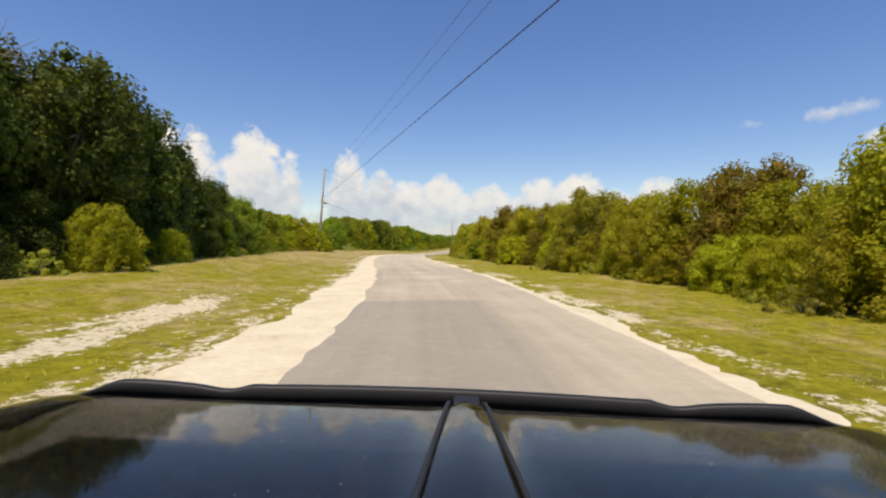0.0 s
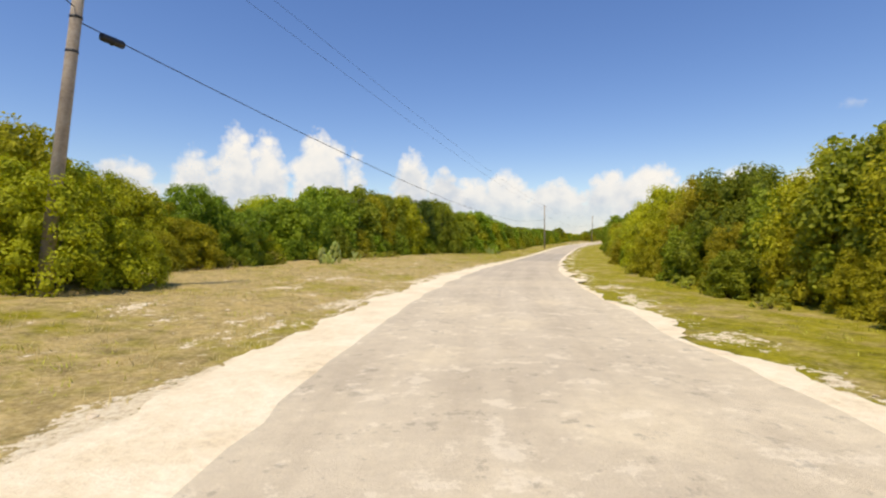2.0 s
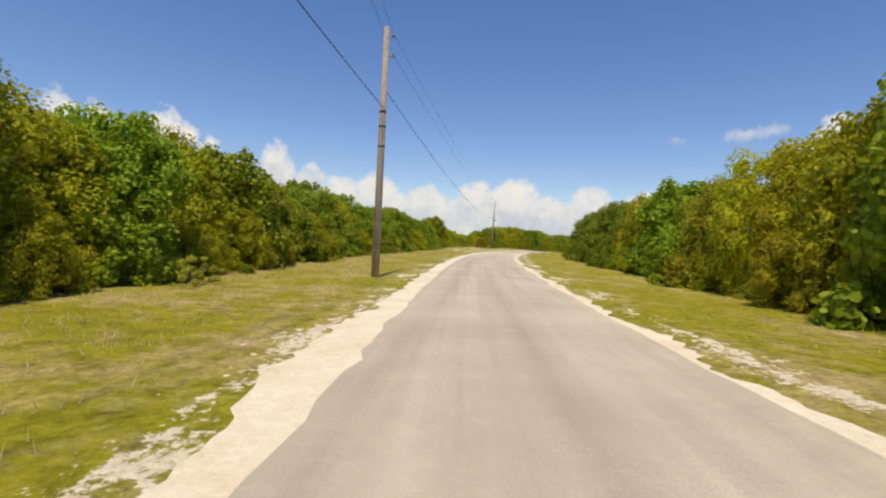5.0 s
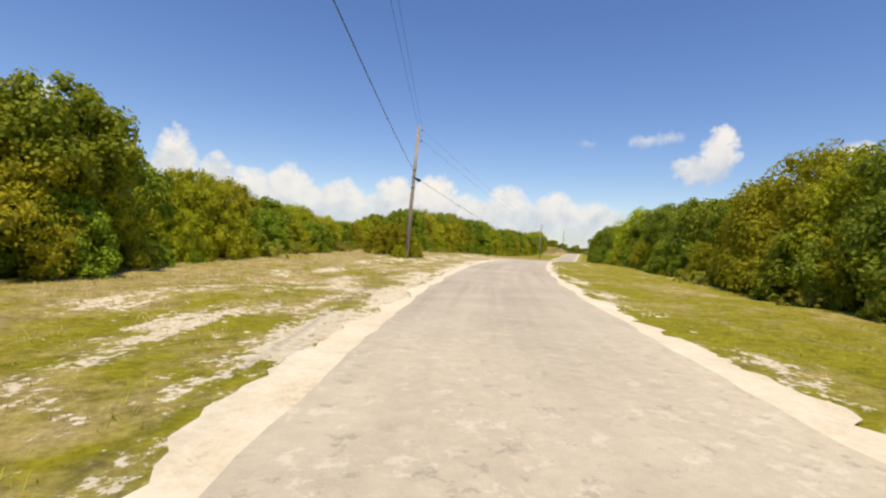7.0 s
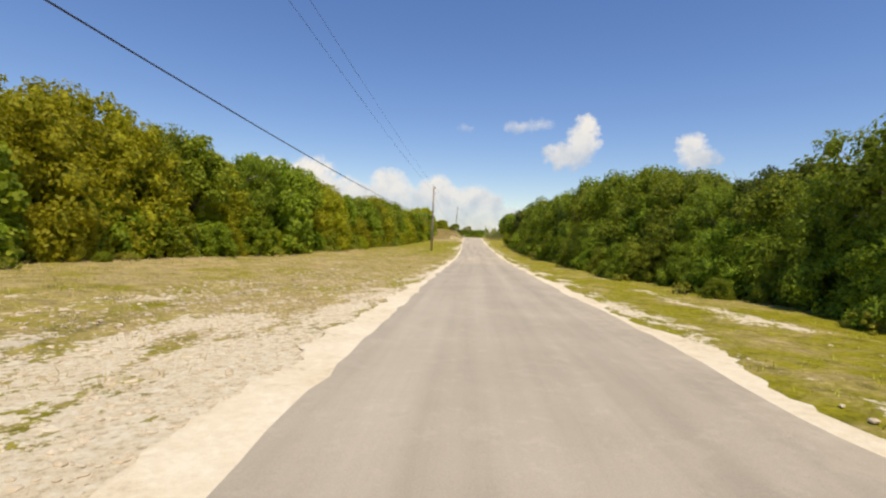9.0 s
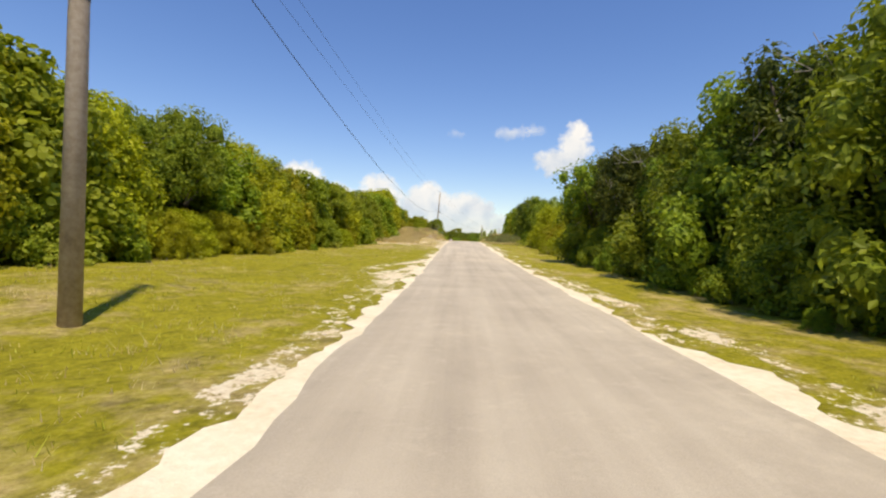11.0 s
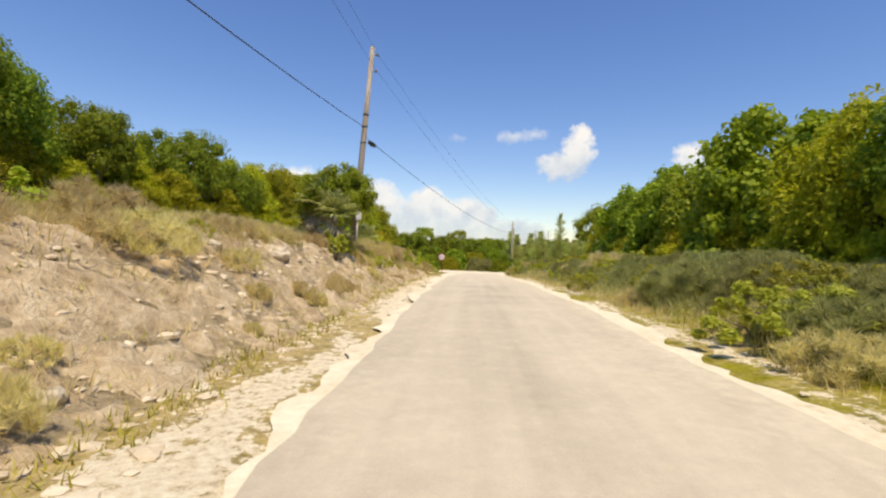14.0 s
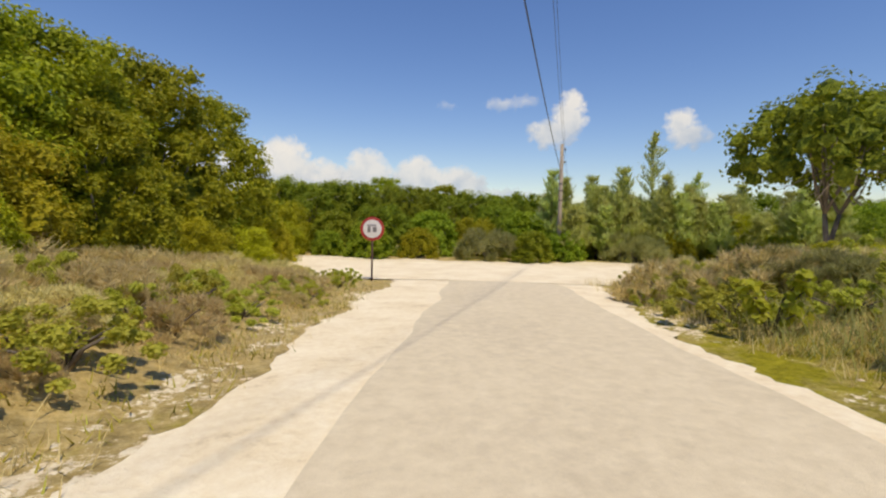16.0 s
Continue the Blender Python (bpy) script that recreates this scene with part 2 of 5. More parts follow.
def mass_material(name, dark, mid, pale):
    """The inside of a bush: crowded leaves too small to tell apart, the shade in the gaps between them painted dark.
    """
    m, n, l, b = material(name, 0.8)
    c = coords(n)
    info = n.new("ShaderNodeObjectInfo")
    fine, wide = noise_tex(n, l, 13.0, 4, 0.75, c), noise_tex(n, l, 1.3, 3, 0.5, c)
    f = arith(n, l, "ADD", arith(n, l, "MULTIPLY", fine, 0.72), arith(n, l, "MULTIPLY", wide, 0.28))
    # the darkest tone paints shade into the gaps, where the bump is low
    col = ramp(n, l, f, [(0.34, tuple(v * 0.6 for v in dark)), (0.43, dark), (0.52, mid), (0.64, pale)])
    hue = node(n, "HueSaturation", Fac=1.0)
    l.new(arith(n, l, "ADD", arith(n, l, "MULTIPLY", info.outputs["Random"], 0.034), 0.493), hue.inputs["Hue"])
    l.new(arith(n, l, "ADD", arith(n, l, "MULTIPLY", info.outputs["Random"], 0.30), 0.85), hue.inputs["Value"])
    l.new(col, hue.inputs["Color"])
    l.new(hue.outputs[0], b.inputs["Base Color"])
    bump(n, l, b, fine, 0.9, 0.10)
    return m


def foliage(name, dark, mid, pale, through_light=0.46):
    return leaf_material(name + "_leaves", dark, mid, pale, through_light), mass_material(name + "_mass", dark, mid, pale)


def plain(name, color, rough_value=0.5, metal=0.0, coat=0.0, scale=20.0, vary=0.25):
    m, n, l, b = material(name, rough_value)
    f = noise_tex(n, l, scale, 4, 0.6, coords(n))
    l.new(mix(n, l, f, tuple(v * (1 - vary) for v in color), tuple(min(1, v * (1 + vary)) for v in color)), b.inputs["Base Color"])
    b.inputs["Metallic"].default_value, b.inputs["Coat Weight"].default_value = metal, coat
    b.inputs["Specular IOR Level"].default_value = 0.5
    return m


MAT_GROUND, MAT_ROAD = ground_material(), road_material()
MAT_GRAVEL = speckled("limestone_gravel", [(0.28, (0.54, 0.42, 0.26)), (0.43, (0.80, 0.665, 0.45)), (0.62, (0.92, 0.81, 0.60))], 9.0, 0.8, 0.04)
MAT_ROCK = speckled("weathered_limestone", [(0.3, (0.36, 0.28, 0.17)), (0.5, (0.60, 0.49, 0.33)), (0.7, (0.84, 0.73, 0.55))], 5.0, 0.8, 0.06)
MAT_FACE = speckled("cut_limestone", [(0.34, (0.21, 0.145, 0.07)), (0.44, (0.43, 0.31, 0.175)), (0.54, (0.60, 0.455, 0.275)), (0.68, (0.80, 0.67, 0.46))], 4.6, 1.0, 0.10, big=0.30)
MAT_RUBBLE = speckled("limestone_rubble", [(0.3, (0.46, 0.35, 0.21)), (0.5, (0.68, 0.55, 0.37)), (0.7, (0.86, 0.75, 0.56))], 4.0, 0.6, 0.03)
MAT_BARK = speckled("grey_bark", [(0.3, (0.07, 0.055, 0.04)), (0.5, (0.16, 0.13, 0.10)), (0.7, (0.30, 0.26, 0.21))], 14.0, 0.7, 0.02)
MAT_BARE = speckled("bare_twigs", [(0.3, (0.20, 0.17, 0.13)), (0.5, (0.34, 0.30, 0.25)), (0.7, (0.48, 0.44, 0.38))], 14.0, 0.5, 0.01)
MAT_POLE = speckled("weathered_pole_wood", [(0.3, (0.22, 0.17, 0.125)), (0.5, (0.38, 0.31, 0.24)), (0.7, (0.52, 0.45, 0.37))], 10.0, 0.5, 0.01)
MAT_TWIG = speckled("twigs", [(0.3, (0.020, 0.022, 0.008)), (0.5, (0.040, 0.044, 0.014)), (0.7, (0.07, 0.075, 0.025))], 6.0, 0.9, 0.15)
MAT_SCRUB = foliage("scrub", (0.22, 0.22, 0.008), (0.40, 0.375, 0.012), (0.56, 0.50, 0.025))
MAT_YELLOW = foliage("olive_scrub", (0.27, 0.25, 0.010), (0.47, 0.42, 0.016), (0.62, 0.54, 0.03))
MAT_GRAPE = foliage("sea_grape", (0.14, 0.19, 0.008), (0.29, 0.345, 0.014), (0.46, 0.49, 0.04))
MAT_TREE = foliage("tree", (0.10, 0.135, 0.008), (0.215, 0.265, 0.014), (0.38, 0.41, 0.03))
# tree tones darkened so that the shade at the wood's edge is in the colour
MAT_WOOD_SHADE = foliage("wood", (0.034, 0.048, 0.005), (0.078, 0.10, 0.009), (0.17, 0.185, 0.016), 0.36)
MAT_RUST = foliage("rusty", (0.16, 0.11, 0.010), (0.30, 0.19, 0.018), (0.36, 0.31, 0.024))
MAT_SAGE = foliage("grey_green", (0.25, 0.25, 0.07), (0.36, 0.35, 0.11), (0.50, 0.46, 0.19))
MAT_GROVE = foliage("leafy_tree", (0.17, 0.195, 0.008), (0.32, 0.325, 0.012), (0.48, 0.45, 0.025))
MAT_WEED = foliage("weeds", (0.34, 0.33, 0.03), (0.48, 0.45, 0.05), (0.60, 0.55, 0.10))
MAT_BRUSH = foliage("dry_brush", (0.56, 0.42, 0.16), (0.70, 0.55, 0.24), (0.82, 0.68, 0.37), 0.5)
MAT_NEEDLE = leaf_material("casuarina_needles", (0.44, 0.46, 0.09), (0.58, 0.59, 0.15), (0.70, 0.68, 0.26), 0.6)
MAT_PALM = leaf_material("palm_leaves", (0.20, 0.23, 0.04), (0.34, 0.36, 0.07), (0.54, 0.53, 0.20))
MAT_DEAD = leaf_material("dead_palm_leaves", (0.22, 0.16, 0.09), (0.36, 0.28, 0.17), (0.52, 0.44, 0.30), 0.15)
MAT_CACTUS = leaf_material("cactus_pads", (0.22, 0.26, 0.05), (0.33, 0.36, 0.08), (0.46, 0.47, 0.14), 0.0)
MAT_GRASS = leaf_material("grass_blades", (0.24, 0.23, 0.012), (0.42, 0.38, 0.025), (0.58, 0.51, 0.09))
MAT_HAY = leaf_material("dry_grass_blades", (0.52, 0.38, 0.13), (0.72, 0.56, 0.22), (0.84, 0.71, 0.38), 0.55)
MAT_WIRE = plain("black_cable", (0.02, 0.02, 0.022), 0.5)


def dusty_paint():
    """Glossy black paint under road dust and dried specks."""
    m, n, l, b = material("black_car_paint", 0.1)
    c = coords(n)
    film, speck = noise_tex(n, l, 3.0, 5, 0.65, c), noise_tex(n, l, 140.0, 2, 0.5, c)
    spots = ramp(n, l, speck, [(0.75, (0, 0, 0)), (0.78, (1, 1, 1))])
    dust = ramp(n, l, film, [(0.35, (0.010, 0.010, 0.013)), (0.7, (0.030, 0.026, 0.020))])
    l.new(mix(n, l, spots, dust, (0.42, 0.39, 0.34)), b.inputs["Base Color"])
    l.new(ramp(n, l, arith(n, l, "MAXIMUM", film, spots), [(0.3, (0.03, 0.03, 0.03)), (0.75, (0.12, 0.12, 0.12)), (1.0, (0.7, 0.7, 0.7))]), b.inputs["Roughness"])
    b.inputs["Coat Weight"].default_value = 0.8
    return m


MAT_PAINT = dusty_paint()
MAT_PLASTIC = plain("black_plastic", (0.02, 0.018, 0.017), 0.55)
MAT_RUBBER = plain("tyre_rubber", (0.025, 0.025, 0.026), 0.85)
MAT_ALLOY = plain("alloy_rim", (0.55, 0.55, 0.56), 0.35, 0.9)
MAT_RED = plain("red_sign_paint", (0.42, 0.035, 0.03), 0.5)
MAT_WHITE = plain("white_sign_paint", (0.74, 0.70, 0.68), 0.5)
MAT_GREY = plain("grey_print", (0.22, 0.20, 0.20), 0.6)
MAT_POST = plain("rusty_post", (0.10, 0.045, 0.035), 0.7)
MAT_SEEDLING = leaf_material("seedling_leaves", (0.30, 0.36, 0.02), (0.46, 0.50, 0.035), (0.62, 0.60, 0.07), 0.5)
MAT_DARKGLASS = plain("tinted_glass", (0.02, 0.025, 0.03), 0.05, 0.0, 1.0)
MAT_LAMP = plain("headlamp_glass", (0.6, 0.62, 0.64), 0.1, 0.3, 1.0)


# ---- builders ----
def mesh_object(name, verts, faces, materials, smooth_faces=False, index=None):
    me = bpy.data.meshes.new(name)
    me.from_pydata([tuple(v) for v in verts], [], [tuple(f) for f in faces])
    for m in materials:
        me.materials.append(m)
    if index is not None:
        me.polygons.foreach_set("material_index", index)
    if smooth_faces:
        me.polygons.foreach_set("use_smooth", [True] * len(me.polygons))
    me.update()
    return new(name, me)


def part(name, bm, mat, parent, label="", shade=True):
    me = bpy.data.meshes.new(name)
    bm.to_mesh(me)
    bm.free()
    me.materials.append(mat)
    if shade:
        me.polygons.foreach_set("use_smooth", [True] * len(me.polygons))
    ob = new(name, me)
    ob.parent = parent
    return tagged(ob, label)


def box(bm, size, at=(0, 0, 0), turn=None, bevel=0.0):
    r = bmesh.ops.create_cube(bm, size=1)["verts"]
    bmesh.ops.scale(bm, vec=size, verts=r)
    if bevel:
        e = list({e for v in r for e in v.link_edges})
        r = list({v for f in bmesh.ops.bevel(bm, geom=e, offset=bevel, segments=2, affect="EDGES", profile=0.6)["faces"] for v in f.verts} | {v for v in r if v.is_valid})
    m = Matrix.Translation(at) @ (turn or Matrix())
    bmesh.ops.transform(bm, matrix=m, verts=r)


def tube(bm, points, radii, sides=8, caps=True):
    """A tube through points."""
    rings = []
    points = [Vector(p) for p in points]
    for i, p in enumerate(points):
        t = (points[min(i + 1, len(points) - 1)] - points[max(i - 1, 0)]).normalized()
        a = t.cross(Vector((0, 0, 1)) if abs(t.z) < 0.9 else Vector((1, 0, 0))).normalized()
        b = t.cross(a)
        r = radii[i] if not isinstance(radii, (int, float)) else radii
        rings.append([bm.verts.new(p + (a * math.cos(2 * math.pi * k / sides) + b * math.sin(2 * math.pi * k / sides)) * r) for k in range(sides)])
    for u, v in zip(rings, rings[1:]):
        for k in range(sides):
            bm.faces.new((u[k], u[(k + 1) % sides], v[(k + 1) % sides], v[k]))
    if caps:
        bm.faces.new(rings[0][::-1])
        bm.faces.new(rings[-1])


def strip(name, s0, s1, step, edges, lift, mat, uv=None, wear=None):
    """A ribbon along the lane line; edges(s) gives its offsets."""
    ss = np.arange(s0, s1 + 1e-6, step)
    verts, faces, data = [], [], []
    k = 0
    for s in ss:
        ds = edges(s)
        k = len(ds)
        for d in ds:
            verts.append(spot(s, d, lift))
            data.append((d, s))
    for i in range(len(ss) - 1):
        for j in range(k - 1):
            a = i * k + j
            faces.append((a, a + 1, a + k + 1, a + k))
    ob = mesh_object(name, verts, faces, [mat], True)
    if uv:
        layer = ob.data.uv_layers.new(name=uv)
        for lp in ob.data.loops:
            layer.data[lp.index].uv = data[lp.vertex_index]
    if wear:
        col = ob.data.color_attributes.new("wear", "FLOAT_COLOR", "POINT")
        for i, (d, s) in enumerate(data):
            col.data[i].color = (*wear(s, d), 1)
    return ob


# ---- ground, road and shoulders ----
def bell(x, c, w):
    return math.exp(-(((x - c) / w) ** 2))


def stone_cover(s, d):
    g = 0.0
    if d < 0:
        g += 0.60 * bell(d, -5.4, 1.3) * bell(s, 8, 8)
        g += 0.30 * bell(d, -6.5, 3.0) * smooth(35, 55, s) * (1 - smooth(85, 100, s))
        g += (0.34 + 0.12 * bell(s, 214, 12)) * bell(d, -5.0, 3.8) * smooth(200, 210, s) * (1 - smooth(262, 282, s))
        g += 0.42 * bell(d, -3.3, 1.4) * bell(s, 345, 8)
        g += 0.56 * bell(d, -6.0, 2.8) * bell(s, 379, 8)
        g += 0.36 * bell(d, -3.4, 1.9) * bell(s, 267, 9) + 0.42 * bell(d, -4.2, 1.8) * bell(s, 392, 7) + 0.20 * bell(d, -6.5, 3.0) * smooth(222, 236, s) * (1 - smooth(286, 300, s))
        g += 0.20 * bell(d, -2.4, 1.0) * smooth(388, 398, s) * (1 - smooth(432, 448, s))
        g += 0.46 * bell(d, table(EDGE, s)[1] - 0.3, 0.7)
    else:
        g += 0.44 * bell(d, 4.2, 0.8)
        g += 0.42 * bell(d, 6.6, 0.9) * smooth(228, 240, s) * (1 - smooth(280, 300, s))
        g += 0.10 * bell(d, 6.5, 2.0) * smooth(400, 412, s)
    if 474 > s > 461 and -9 < d < 42:
        g = max(g, 0.8)
    return g


def dry_cover(s, d):
    if d < 0:
        v = 0.42 + 0.30 * smooth(25, 45, s) * (1 - smooth(90, 110, s)) + 0.22 * smooth(205, 220, s) * (1 - smooth(300, 330, s))
        v += 0.55 * smooth(366, 380, s) - 0.25 * bell(s, 350, 18)
        far = smooth(12, 22, -d)
        return v * (1 - far) + 0.40 * far
    return 0.36 + 0.20 * smooth(395, 410, s) * (1 - smooth(12, 22, d))


def rock_cover(s, d):
    return 0.85 * smooth(394, 404, s) * (1 - smooth(428, 452, s)) * smooth(2.3, 3.0, -d) * (1 - smooth(5.0, 6.4, -d))


def build_ground():
    ds = [-120, -80, -55, -40, -30, -24, -19, -15, -13, -11.5, -10.2]
    ds += [round(-9.4 + 0.45 * k, 2) for k in range(40)] + [9.2, 10.5, 12, 14, 17, 21, 27, 36, 50, 75, 115]
    ss = [-60, -45, -30, -20] + [-12 + 1.0 * k for k in range(502)] + [500, 515, 535, 555]
    verts, faces, cover = [], [], []
    for s in ss:
        for d in ds:
            verts.append(spot(s, d, -0.085 if -1.6 < d < 4.0 else -0.035))
            cover.append((stone_cover(s, d), dry_cover(s, d), rock_cover(s, d), 1))
    k = len(ds)
    for i in range(len(ss) - 1):
        for j in range(k - 1):
            a = i * k + j
            faces.append((a, a + 1, a + k + 1, a + k))
    loop = [j for j in range(k)] + [i * k + k - 1 for i in range(1, len(ss))] + [(len(ss) - 1) * k + j for j in range(k - 2, -1, -1)] + [i * k for i in range(len(ss) - 2, 0, -1)]
    mid = Vector((80, 210, 0))
    ring = loop
    for reach, z in ((1.6, 0.2), (4.0, -0.5), (20.0, -2.0)):
        outer = []
        for v in loop:
            q = Vector(verts[v]) - mid
            outer.append(len(verts))
            verts.append(Vector((mid.x + q.x * reach, mid.y + q.y * reach, z)))
            cover.append((0.0, 0.3, 0, 1))
        for a in range(len(loop)):
            b = (a + 1) % len(loop)
            faces.append((ring[b], ring[a], outer[a], outer[b]))
        ring = outer
    ob = mesh_object("ground", verts, faces, [MAT_GROUND], True)
    col = ob.data.color_attributes.new("cover", "FLOAT_COLOR", "POINT")
    for i, c in enumerate(cover):
        col.data[i].color = c
    layer = ob.data.uv_layers.new(name="along")
    place_of = [(d, s) for s in ss for d in ds] + [(0.0, 0.0)] * (len(verts) - len(ss) * len(ds))
    for lp in ob.data.loops:
        layer.data[lp.index].uv = place_of[lp.vertex_index]
    tagged(ob, "rough grass verge with straw and bare limestone patches", "ground", kind="structure")


# s, offsets of the asphalt's left edge and of the gravel beside it
EDGE = [(-60, -1.6, -3.0), (10, -1.6, -3.0), (43, -1.8, -2.9), (70, -1.7, -2.8), (95, -1.4, -2.3), (121, -1.2, -1.95), (190, -1.3, -1.9), (207, -1.4, -1.85), (235, -1.5, -1.9),
        (257, -1.45, -1.95), (268, -1.4, -2.0), (290, -1.45, -1.85), (345, -1.5, -1.8), (362, -1.5, -1.7), (395, -1.25, -1.4), (424, -1.25, -1.5), (440, -1.2, -1.75), (450, -0.9, -2.2), (456, -0.6, -2.4), (461, -0.4, -2.1)]


def table(rows, s):
    for (a, *u), (b, *v) in zip(rows, rows[1:]):
        if a <= s <= b:
            f = (s - a) / (b - a)
            return [p + (q - p) * f for p, q in zip(u, v)]
    return list(rows[0][1:] if s < rows[0][0] else rows[-1][1:])


def left_edge(s):
    return table(EDGE, s)[0] + 0.16 * rough(s, 0, 2.3, 1) + 0.10 * rough(s, 0, 0.7, 2)


def right_edge(s):
    return 3.2 + 0.18 * rough(s, 5, 3.1, 3) + 0.09 * rough(s, 5, 0.7, 5)


hole = random.Random(12)
POTHOLES = [(hole.uniform(42, 64), hole.uniform(-0.6, 3.0), hole.uniform(0.35, 0.9)) for k in range(22)] + [(20.5, 0.9, 1.7), (23.5, 0.4, 1.0), (18.6, 1.5, 0.8)]


def road_wear(s, d):
    w = 0.30 + 0.42 * (smooth(22, 34, s) * (1 - smooth(66, 78, s)) + smooth(190, 198, s) * (1 - smooth(206, 216, s)))
    w += 0.30 * smooth(392, 408, s) * (1 - 0.4 * bell(d, 0.2, 0.9)) + 0.45 * smooth(425, 446, s)
    # darker resurfaced stretches with a straight joint across the lane
    fresh = (s < 12.3) * (d < 1.3) + (257.0 < s < 300) * 0.4 + (318 < s < 352) * 0.3 + (100 < s < 128) * 0.7
    if 16 < s < 68:
        w += max(0.75 * bell(s, a, r) * bell(d, b, 0.6 * r) for a, b, r in POTHOLES) - 0.15
    broken = smooth(26, 40, s) * (1 - smooth(64, 74, s)) + 0.8 * smooth(186, 194, s) * (1 - smooth(204, 214, s)) + 0.2
    return w + 0.25 * bell(d, right_edge(s), 0.6) - 0.10 * bell(d, 1.0, 0.5) - 0.15 * min(fresh, 1), min(fresh, 1.0), min(broken, 1.0)


def build_road():
    def edges(s):
        a, b = left_edge(s), right_edge(s)
        return [a + (b - a) * k / 12 for k in range(13)]
    ob = strip("road", -60, 466, 0.5, edges, 0.0, MAT_ROAD, "along", road_wear)
    tagged(ob, "narrow sun-bleached asphalt road with worn pale patches", "road", kind="structure")

    def ragged(s, q):
        return 0.30 * rough(s, q, 2.0, 3) + 0.20 * rough(s, q, 0.75, 3) + 0.16 * rough(s, q, 0.3, 7)

    def left_band(s):
        a = left_edge(s)
        out = min(table(EDGE, s)[1] + ragged(s, 11), a - 0.05)
        return [out, out * 0.7 + a * 0.3, out * 0.3 + a * 0.7, a + 0.25]

    def right_band(s):
        b = right_edge(s)
        w = 0.40 + 0.3 * bell(s, 206, 9) + 0.34 * rough(s, 3, 4.0, 8) + 1.25 * ragged(s, 3) + 0.9 * smooth(454, 461, s)
        return [b - 0.25, b + 0.3 * w, b + max(w, 0.04)]
    for name, band in (("shoulder_left", left_band), ("shoulder_right", right_band)):
        tagged(strip(name, -20, 464, 0.2, band, -0.012, MAT_GRAVEL), "cream limestone gravel along the asphalt edge", "gravel shoulder", kind="structure")


def build_side_road():
    """The unpaved road that crosses at the end."""
    verts, faces = [], []
    for i in range(41):
        d = -9 + 1.25 * i
        a = 461.5 + 0.5 * rough(d, 0, 3, 1) + 0.8 * (abs(d) > 9)
        b = 470.5 + 0.6 * rough(d, 4, 3, 2)
        for j in range(5):
            verts.append(spot(a + (b - a) * j / 4, d, 0.004))
    for i in range(40):
        for j in range(4):
            a = i * 5 + j
            faces.append((a, a + 1, a + 6, a + 5))
    tagged(mesh_object("side_road", verts, faces, [MAT_GRAVEL], True), "unpaved pale gravel road crossing at the junction", "road", kind="structure")


build_ground()
build_road()
build_side_road()


# ---- plants ----
def leaves(rng, centres, radii, count, size, shape, up=0.35, spread=0.28, keep_low=0.0, front=False):
    """Leaf blades on the shells of many clumps."""
    c, r = np.array(centres), np.array(radii)
    if front:
        count = int(count * 1.7)
    w = np.minimum(r, np.median(r) * 1.3) ** 2
    w /= w.sum()
    pick = rng.choice(len(c), count, p=w)
    v = rng.normal(size=(count, 3))
    v[:, 2] += up
    v /= np.linalg.norm(v, axis=1)[:, None]
    p = c[pick] + v * (r[pick] * (1 + rng.uniform(-spread * 1.4, spread * 0.5, count)))[:, None]
    inside = np.zeros(count, bool)
    for k in range(len(c)):
        inside |= (np.linalg.norm(p - c[k], axis=1) < r[k] * 0.72) & (pick != k)
    ok = ~inside & (p[:, 2] > keep_low)
    if front:
        ok &= v[:, 1] + 0.7 * p[:, 1] / max(np.abs(p[:, 1]).max(), 0.1) < 1.2
    p, v = p[ok], v[ok]
    n = len(p)
    nrm = v * 0.8 + rng.normal(size=(n, 3)) * 0.50
    nrm[:, 2] += 0.50
    nrm /= np.linalg.norm(nrm, axis=1)[:, None]
    a = np.cross(nrm, rng.normal(size=(n, 3)))
    a /= np.linalg.norm(a, axis=1)[:, None]
    b = np.cross(nrm, a)
    sz = (size * rng.uniform(0.65, 1.35, n))[:, None]
    if shape == "round":
        pts = [p - a * sz * 0.5, p - a * sz * 0.22 + b * sz * 0.46 + nrm * sz * 0.12, p + a * sz * 0.32 + b * sz * 0.40 + nrm * sz * 0.10,
               p + a * sz * 0.52, p + a * sz * 0.32 - b * sz * 0.40 + nrm * sz * 0.10, p - a * sz * 0.22 - b * sz * 0.46 + nrm * sz * 0.12]
    elif shape == "thin":
        a = v * 0.6 + np.array([0, 0, 0.7]) + rng.normal(size=(n, 3)) * 0.45
        a /= np.linalg.norm(a, axis=1)[:, None]
        b = np.cross(a, rng.normal(size=(n, 3)))
        b /= np.linalg.norm(b, axis=1)[:, None]
        pts = [p - b * sz * 0.07, p + b * sz * 0.07, p + a * sz * 1.5]
    else:
        pts = [p - a * sz * 0.6, p + b * sz * 0.36 + nrm * sz * 0.10, p + a * sz * 0.6, p - b * sz * 0.36 + nrm * sz * 0.10]
    k = len(pts)
    verts = np.stack(pts, 1).reshape(-1, 3)
    faces = np.arange(n * k).reshape(n, k)
    return verts, faces


def ball(level):
    bm = bmesh.new()
    bmesh.ops.create_icosphere(bm, subdivisions=level, radius=1.0)
    out = np.array([v.co for v in bm.verts]), np.array([[v.index for v in f.verts] for f in bm.faces])
    bm.free()
    return out


BALLS = {1: ball(1), 2: ball(2)}


